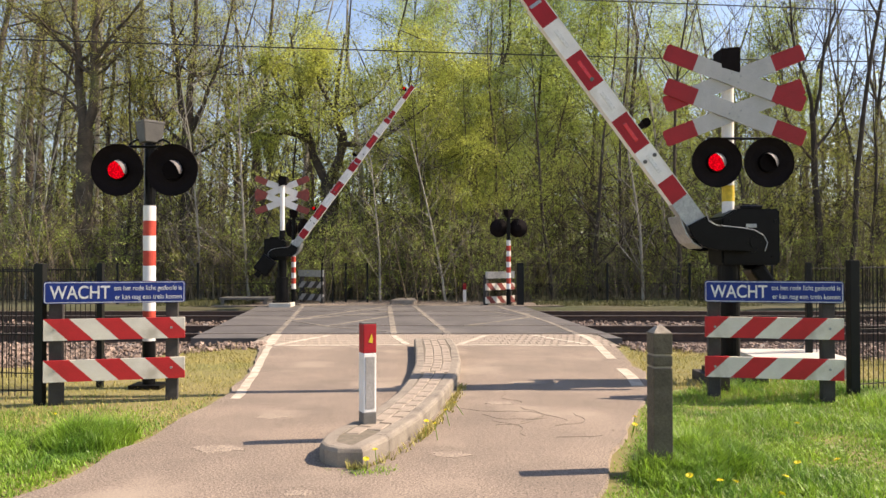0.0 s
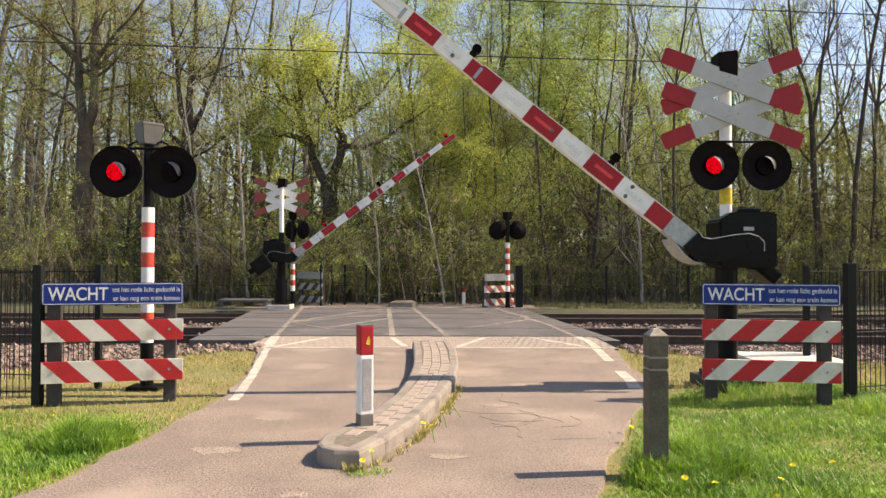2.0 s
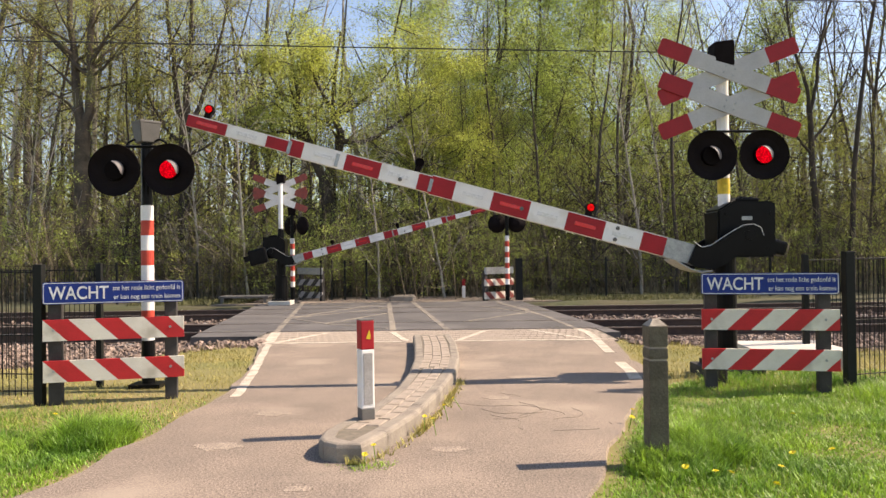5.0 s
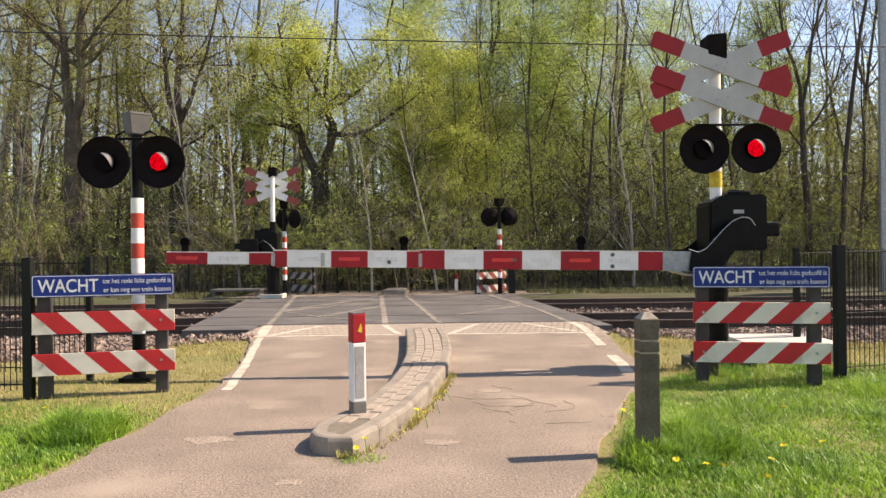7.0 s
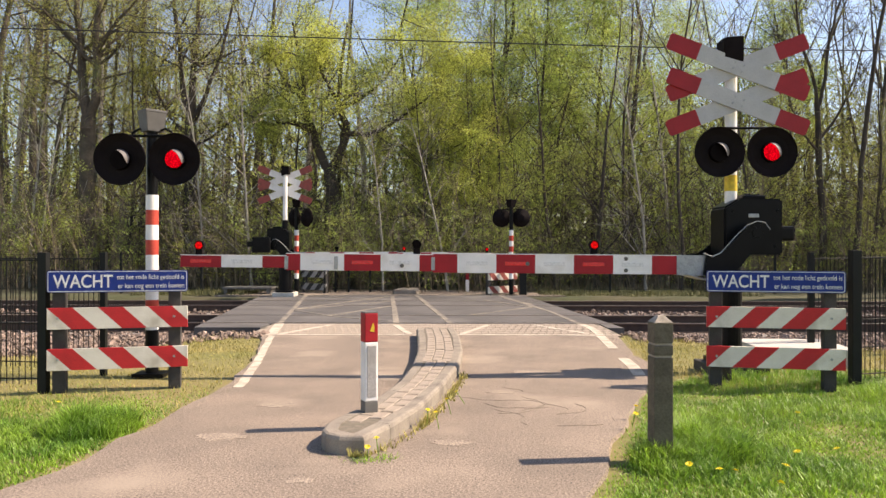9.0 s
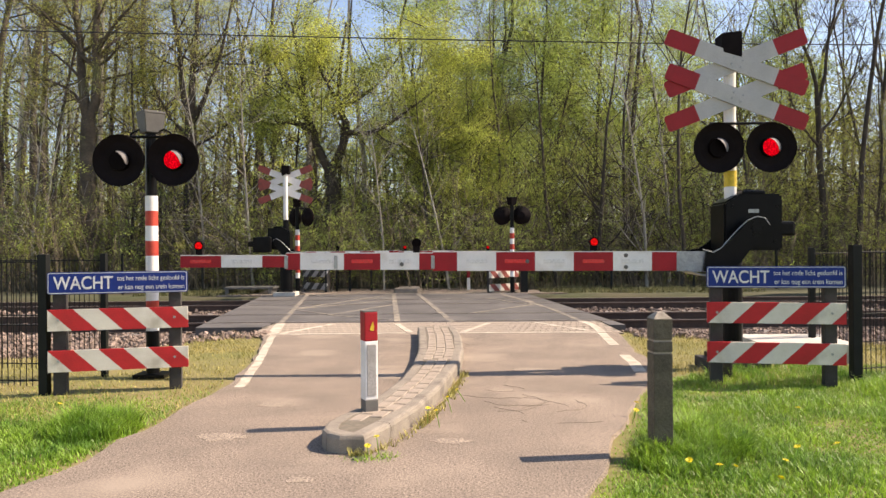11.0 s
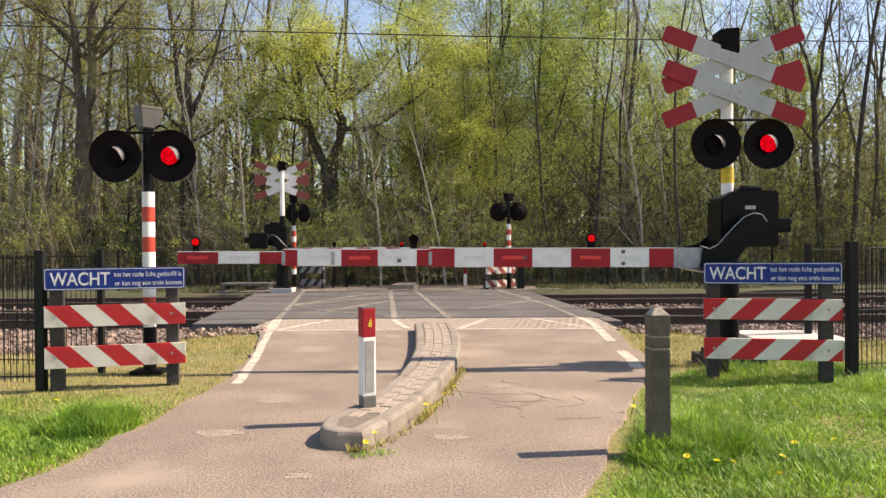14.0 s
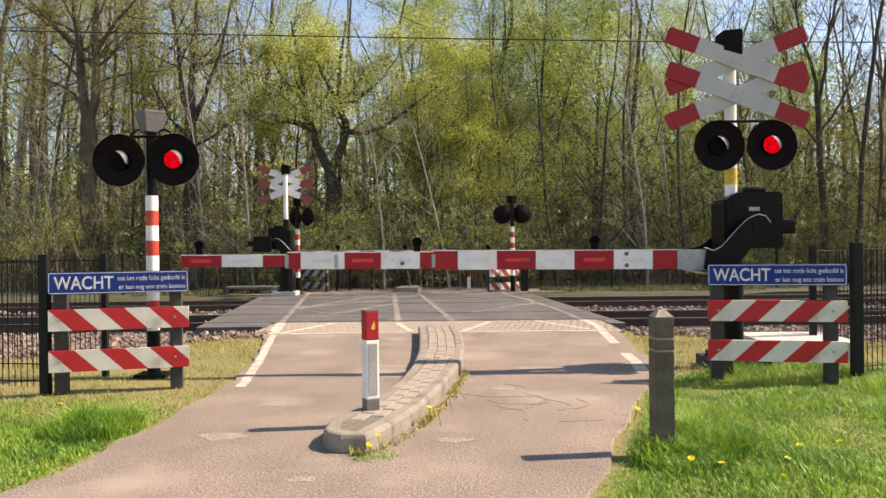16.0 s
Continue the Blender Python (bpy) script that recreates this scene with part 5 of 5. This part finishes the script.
    # the wood behind; the last three rows are added out of view to shade it
    for kind, count, lo, hi, d0, d1 in (("b", 8, 700, 1330, 30, 46), ("g", 8, 700, 1400, 29, 44), ("t", 9, -60, 560, 29, 44), ("g", 4, -60, 560, 32, 46), ("b", 3, 100, 600, 30, 42), ("n", 4, 1330, 1620, 30, 42), ("n", 3, -50, 420, 30, 38), ("y", 30, -60, 1620, 24.5, 31), ("y", 9, 1320, 1620, 24, 32), ("g", 5, 1600, 2050, 24, 36), ("n", 3, 1620, 1900, 24, 30), ("y", 6, 1600, 2050, 23.6, 30)):
        for k in range(count):
            px = lo + (hi - lo) * (k + rng.uniform(0, 1)) / count
            put(kind, px, rng.uniform(d0, d1), rng.uniform(0.75, 1.0), rng.uniform(-3, 3), rng.uniform(-3, 3))
    for ob in itertools.chain(*kinds.values()):
        if ob not in used:
            ob.matrix_basis = pose(bearing(rng.uniform(0, 1500), 48), 48, 0)


build_woods()


def build_shrubs():
    made = []
    rng = random.Random(8)
    spec = growth(0.05, (0, 0, 0.03, 0, 0), 0.8, (0, 0, 7), (0, 0, 0.32), (0, 0, 0.2), 1.0, 0.55)
    for k, (leaf, leaves, label) in enumerate((("leaf_bush", 700, "tangled brown-stemmed shrub, almost bare"), ("leaf_bush", 1900, "tangled brown-stemmed shrub with small new leaves"), ("leaf_birch", 3800, "leafy green shrub with thin stems"))):
        w = Wood(80 + k)
        for s in range(24):
            p = Vector((rng.gauss(0, 0.6), rng.gauss(0, 0.4), -0.1))
            d = Vector((rng.gauss(0, 0.32), rng.gauss(0, 0.3), 1)).normalized()
            w.grow(p, d, rng.uniform(1.2, 4.0), rng.uniform(0.010, 0.024), 2, spec)
        sh = thing("shrub", pose(0, 0, 0), label, "shrub", "shrubs at the wood's edge")
        tagged(mesh_part("branchwork", w.v, w.f, "twig", sh), kind="stuff")
        v, f = leaf_mesh(w.tips, leaves, 0.03, 0.1, k, 10)
        tagged(mesh_part("foliage", v, f, leaf, sh), kind="stuff")
        made.append(sh)
    n = 90
    for i in range(n):
        row = i % 3
        # the rows run on unseen past the right edge, added for their shade
        x = (-15 + 34 * (i // 3 + rng.uniform(0, 1)) / (n / 3)) * (1, 1.15, 1.3)[row]
        y = (23.3, 25.0, 28.0)[row] + rng.uniform(-0.5, 0.6)
        m = pose(x, y, -0.05, 0, 0, rng.uniform(0, 360))
        s = rng.uniform(0.7, 1.15)
        green = 0.75 if -4 < x < 1.5 else 0.5 if x < -7 else 0.3
        which = 2 if rng.random() < green else rng.randrange(2)
        if i < 3:
            made[i].matrix_basis = m @ Matrix.Scale(s, 4)
        else:
            copy_thing(made[which], m).scale = (s,) * 3


build_shrubs()


def far_woods():
    """Leaf sprays and stems deep in the wood, under an uneven treeline."""
    rng = np.random.default_rng(9)
    side = [-0.75, -0.25, -0.15, -0.09, -0.05, 0.1, 0.3, 0.37, 0.75]
    rise = [0.33, 0.31, 0.25, 0.17, 0.27, 0.31, 0.30, 0.25, 0.25]
    for lo, hi, mat, n in ((-0.75, -0.22, "leaf_olive", 100000), (-0.24, 0.06, "leaf_oak", 85000), (0.02, 0.34, "leaf_birch", 95000), (0.28, 0.75, "leaf_olive", 115000)):
        k = n // 40
        y = rng.uniform(32, 66, k)
        u = rng.uniform(lo, hi, k)
        x = u * y
        clump = 0.8 + 0.12 * np.sin(x * 0.9 + y * 0.4) + 0.10 * np.sin(x * 1.9 + 2 + y) + 0.06 * np.sin(x * 3.7)
        top = (np.interp(u, side, rise) * y + 1.3) * clump
        z = np.where(rng.uniform(0, 1, k) < 0.4, rng.uniform(0, 1, k) ** 1.2 * 0.45 * top, rng.uniform(0, 1, k) ** 1.2 * top)
        v, f = leaf_mesh(np.stack([x, y, z], 1), n, 0.09, 0.38, 9, 40)
        tagged(mesh_part("far_foliage", v, f, mat), "dense green and brown foliage deep in the wood", "foliage", kind="stuff")
    for mat, count, seed in (("bark_dark", 110, 5), ("birch", 40, 6)):
        w = Wood(seed)
        for k in range(count):
            d = w.rng.uniform(28, 58)
            p = Vector((w.rng.uniform(-0.72, 0.72) * d, d, -0.2))
            q = p + Vector((w.rng.gauss(0, 0.35), 0, 5))
            r = q + Vector((w.rng.gauss(0, 0.6), 0, 5))
            t = w.rng.uniform(0.07, 0.14)
            w.tube([p, q, r, r + Vector((w.rng.gauss(0, 1.0), 0, 4))], [t, t * 0.8, t * 0.5, 0.015], 5)
        if mat == "bark_dark":
            # tangled bare twigs between the stems
            for k in range(5200):
                d = w.rng.uniform(24, 42)
                p = Vector((w.rng.uniform(-0.68, 0.68) * d, d, abs(w.rng.gauss(0, 0.12)) * d))
                dr = Vector((w.rng.gauss(0, 0.8), w.rng.gauss(0, 0.5), w.rng.gauss(0.5, 0.5))).normalized()
                q = p + dr * w.rng.uniform(0.6, 1.4)
                r = q + (dr + Vector((w.rng.gauss(0, 0.4), 0, w.rng.gauss(0.1, 0.4)))) * w.rng.uniform(0.5, 1.2)
                w.tube([p, q, r], [0.02, 0.014, 0.006], 3)
        tagged(mesh_part("far_stems", w.v, w.f, mat), "many stems and twigs deep in the wood", "tree stems", kind="stuff")


far_woods()


# ---- grass and flowers ----
def blades(name, region, count, h0, h1, mat, seed, label, width=0.0042):
    rng = np.random.default_rng(seed)
    x0, x1, y0, y1, ok = region
    V, F = [], []
    made = 0
    while made < count:
        x, y = rng.uniform(x0, x1), rng.uniform(y0, y1)
        g = ok(x, y)
        if rng.random() > g:
            continue
        made += 1
        tuft = 0.45 + 0.8 * max(0.0, 0.5 + noise.noise(Vector((x * 1.6, y * 1.6, seed)))) + 0.7 * max(0.0, noise.noise(Vector((x * 5, y * 5, seed + 3))))
        h = rng.uniform(h0, h1) * tuft * (0.5 + 0.5 * g)
        a, b = rng.uniform(0, 6.28), rng.normal(0, 0.35)
        dx, dy = math.cos(a), math.sin(a)
        w = width * rng.uniform(0.6, 1.3)
        lean = h * rng.uniform(0.2, 1.3)
        z = ground_z(x, y) - 0.005
        k = len(V)
        V += [(x - dy * w, y + dx * w, z), (x + dy * w, y - dx * w, z)]
        if y < 5.6:
            V += [(x - dy * w * .7 + dx * lean * .35, y + dx * w * .7 + dy * lean * .35, z + h * .6), (x + dy * w * .7 + dx * lean * .35, y - dx * w * .7 + dy * lean * .35, z + h * .6)]
            F += [(k, k + 1, k + 3, k + 2), (k + 2, k + 3, k + 4)]
        else:
            F.append((k, k + 1, k + 2))
        V.append((x + dx * lean, y + dy * lean, z + h))
    tagged(mesh_part(name, V, F, mat), label, "grass", kind="stuff")


def lush_right(x, y):
    e = x - along(ROAD_R, y)
    if e < -0.06 or y > 7.6 + 0.3 * (x - 3):
        return 0
    return smooth(-0.05 + 0.05 * noise.noise(Vector((0, y * 3, 9))), 0.22, e) * (1 - 0.75 * smooth(0.8, 2.4, x - 0.6 * y))


def lush_left(x, y):
    e = along(ROAD_L, y) - x
    if e < -0.03 or y > 7.2:
        return 0
    return smooth(-0.03, 0.16, e) * (1 - smooth(5.7, 6.9, y) * 0.9)


blades("grass", (0.4, 6.2, 2.6, 8.0, lush_right), 142000, 0.02, 0.062, "grass", 1, "lush bright green grass on the verge")
blades("grass", (-6.5, -1.9, 2.8, 7.3, lush_left), 80000, 0.02, 0.055, "grass", 2, "bright green grass on the verge")
blades("grass", (-1.5, 6.2, -3.0, 2.6, lush_right), 16000, 0.025, 0.07, "grass", 11, "sparse green grass on the verge")
blades("grass", (-8.0, -2.5, -3.0, 2.8, lush_left), 12000, 0.025, 0.07, "grass", 12, "sparse green grass on the verge")


def clump(cx, cy, rx, ry):
    return lambda x, y: max(0.0, 1 - ((x - cx) / rx) ** 2 - ((y - cy) / ry) ** 2) ** 0.5


blades("grass", (1.1, 1.75, 4.1, 4.75, clump(1.42, 4.42, 0.3, 0.3)), 2600, 0.08, 0.17, "grass", 3, "tall grass tuft round the bollard")
blades("grass", (1.3, 2.0, 4.4, 5.1, clump(1.65, 4.75, 0.32, 0.32)), 5200, 0.13, 0.24, "grass", 8, "tall grass tuft beside the bollard")
blades("grass", (-2.9, -2.2, 4.9, 5.7, clump(-2.55, 5.3, 0.33, 0.36)), 4500, 0.11, 0.2, "grass", 4, "dark grass tuft by the road")
blades("grass", (-0.75, -0.2, 4.38, 4.75, lambda x, y: clump(-0.48, 4.54, 0.24, 0.13)(x, y) if y < 4.57 + 1.2 * max(0, x + 0.5) else 0), 420, 0.03, 0.085, "grass", 14, "low weeds at the nose of the island")
blades("grass", (2.6, 4.2, 6.9, 7.9, clump(3.4, 7.4, 0.8, 0.5)), 5000, 0.07, 0.16, "grass", 9, "taller grass below the notice board")
blades("grass", (3.6, 5.2, 6.0, 7.2, clump(4.4, 6.6, 0.8, 0.6)), 5000, 0.07, 0.16, "grass", 10, "taller grass beside the fence")


def dry(x, y):
    if along(ROAD_L, min(y, 11)) - 0.02 < x < along(ROAD_R, min(y, 11)) + 0.02 or -3.1 < x < 2.75 and y > 11:
        return 0
    return 0.6


blades("dry_grass", (-3.6, -2.2, 9.3, 11.9, lambda x, y: dry(x, y) if x > -4.6 + (y - 9.3) * 0.55 else 0), 3000, 0.02, 0.08, "straw", 15, "short yellowish grass beside the deck")
blades("dry_grass", (2.5, 4.0, 9.8, 11.9, dry), 2500, 0.02, 0.08, "straw", 16, "short yellowish grass beside the deck")
blades("dry_grass", (-7, -2.0, 5.6, 9.6, dry), 16000, 0.02, 0.07, "straw", 5, "short yellowish mossy grass")
blades("dry_grass", (2.0, 7.5, 6.8, 10.4, dry), 15000, 0.03, 0.12, "straw", 6, "yellowish grass near the tracks")
blades("dry_grass", (-9, 9, 20.7, 22.8, lambda x, y: 0 if -5.6 < x < 2.7 else 0.8), 9000, 0.05, 0.2, "dull_grass", 7, "dull grass strip below the woods", 0.01)


def flowers():
    bm = bmesh.new()
    for k in range(14):
        a = k * math.tau / 14
        for r, z in ((0.02, 0.004), (0.013, 0.009)):
            v = [bm.verts.new((0.002 * math.cos(a), 0.002 * math.sin(a), 0.0)), bm.verts.new((r * math.cos(a - 0.2), r * math.sin(a - 0.2), z)), bm.verts.new((r * math.cos(a + 0.2), r * math.sin(a + 0.2), z))]
            bm.faces.new(v)
    head = bpy.data.meshes.new("head")
    bm.to_mesh(head)
    bm.free()
    head.materials.append(M["petal"])
    bm = bmesh.new()
    rod(bm, (0, 0, -0.12), (0, 0, 0), 0.003, n=5)
    stem = bpy.data.meshes.new("stem")
    bm.to_mesh(stem)
    bm.free()
    stem.materials.append(M["grass"])
    rng = random.Random(12)
    spots = [(-0.42, 4.56, 0.1), (-0.47, 4.5, 0.06), (-0.12, 5.32, 0.11), (-0.06, 5.28, 0.1), (0.02, 5.75, 0.1), (0.1, 6.05, 0.1), (2.02, 4.2, 0.12), (1.86, 4.0, 0.1), (1.32, 3.95, 0.12), (1.55, 3.9, 0.1), (2.3, 4.3, 0.11), (1.45, 3.86, 0.12), (1.38, 5.3, 0.09), (1.46, 5.6, 0.08), (-2.95, 5.6, 0.1), (2.5, 5.2, 0.12), (1.7, 3.7, 0.1)]
    for x, y, z in spots:
        f = thing("dandelion", pose(x, y, z + 0.02, rng.uniform(-25, 35), rng.uniform(-20, 20), rng.uniform(0, 360)), "yellow dandelion flower in the grass", "flower", "dandelions")
        lay(head, f, pose(0, 0, 0), "head")
        lay(stem, f, pose(0, 0, 0), "stem")


flowers()


def kerb_weeds():
    rng = np.random.default_rng(21)
    V, F = [], []
    line = resample([(-0.62, 4.58), (-0.5, 4.57), (-0.33, 4.9), (-0.16, 5.46), (0.01, 6.35), (0.17, 7.5)], 0.02)
    for x, y in line:
        g = 0.5 + noise.noise(Vector((x * 4, y * 3, 2)))
        for _ in range(int(9 * max(0, g))):
            a, h = rng.uniform(0, 6.28), rng.uniform(0.015, 0.07)
            px, py = x + abs(rng.normal(0, 0.03)) + 0.005, y - abs(rng.normal(0, 0.03)) * 0.5 - 0.005
            w, l = 0.006, h * rng.uniform(0.3, 1)
            dx, dy = math.cos(a), math.sin(a)
            k = len(V)
            V += [(px - dy * w, py + dx * w, 0), (px + dy * w, py - dx * w, 0), (px + dx * l, py + dy * l, h)]
            F.append((k, k + 1, k + 2))
    tagged(mesh_part("kerb_weeds", V, F, "straw"), "small weeds growing along the kerb", "weeds", kind="stuff")


kerb_weeds()


# ---- what moves ----
ARM_ROWS = [(0.0, 53.9), (0.5, 50.2), (1.0, 46.4), (1.5, 42.4), (2.0, 38.4), (2.5, 34.4), (3.0, 30.5), (3.5, 26.6), (4.0, 23.0), (4.2, 21.6), (6.3, 6.1), (6.5, 4.7), (6.8, 2.1), (7.0, 1.0), (7.2, 0.0), (7.5, -0.4), (8.0, 0.7), (8.5, 0.3), (9.0, 0.4), (16.0, 0.4)]
FAR_ROWS = [(0.0, 53.6), (1.5, 41.1), (3.5, 25.0), (4.2, 19.8), (6.3, 4.5), (6.5, 3.0), (6.8, 1.0), (7.0, 0.2), (7.5, -0.3), (8.0, 0.2), (16.0, 0.0)]


def motions():
    walk(near_arm, [(t, pose(*NEAR_HUB) @ pose(0, 0, 0, 0, a, 0)) for t, a in ARM_ROWS])
    walk(far_arm, [(t, pose(*FAR_HUB, 0, 0, 180) @ pose(0, 0, 0, 0, a, 0)) for t, a in FAR_ROWS])
    # the lamps alternate: the second of a pair shines for 0.40 s of every 0.6617 s
    turns = [(0.0, 0)]
    k = 0
    while 0.07 + 0.6617 * k < 16:
        turns += [(0.07 + 0.6617 * k, 1), (0.07 + 0.6617 * k + 0.39, 0)]
        k += 1
    turns = [(t, s) for t, s in turns if t < 15.97]

    def rows(phase, lit, dark):
        if phase == 2:
            return [(0.0, lit), (16.0, lit)]
        out = [(0.0, lit if turns[0][1] == phase else dark)]
        for (t0, s0), (t1, s1) in zip(turns, turns[1:]):
            out += [(t1 - 0.034, lit if s0 == phase else dark), (t1, lit if s1 == phase else dark)]
        return out + [(16.0, lit if turns[-1][1] == phase else dark)]

    for g, phase, back, front in GLOW:
        walk(g, rows(phase, pose(0, front, 0), pose(0, back, 0)))
    # the lamps on the arms rest while the arms settle and again at the end
    def arm_rows(lamp, phase, lit, dark):
        on = [(7.66, 15.0)] if lamp == "middle" else [(-1.0, 5.3), (7.66, 15.0)]

        def state(t):
            if not any(a <= t < b for a, b in on):
                return dark
            return lit if phase == 2 or [s for u, s in turns if u <= t + 1e-6][-1] == phase else dark

        times = sorted({t for t, _ in turns[1:]} | {5.3, 7.66, 15.0})
        out = [(0.0, state(0.0))]
        for t in times:
            if state(t - 0.034) is not state(t):
                out += [(t - 0.034, state(t - 0.034)), (t, state(t))]
        return out + [(16.0, state(16.0))]

    for g, phase, x, z, sgn in ARM_LAMPS:
        walk(g, arm_rows("middle" if -4 < x < -3 else "end", phase, pose(x, sgn * 0.040, z), pose(x, sgn * 0.022, z)))


motions()
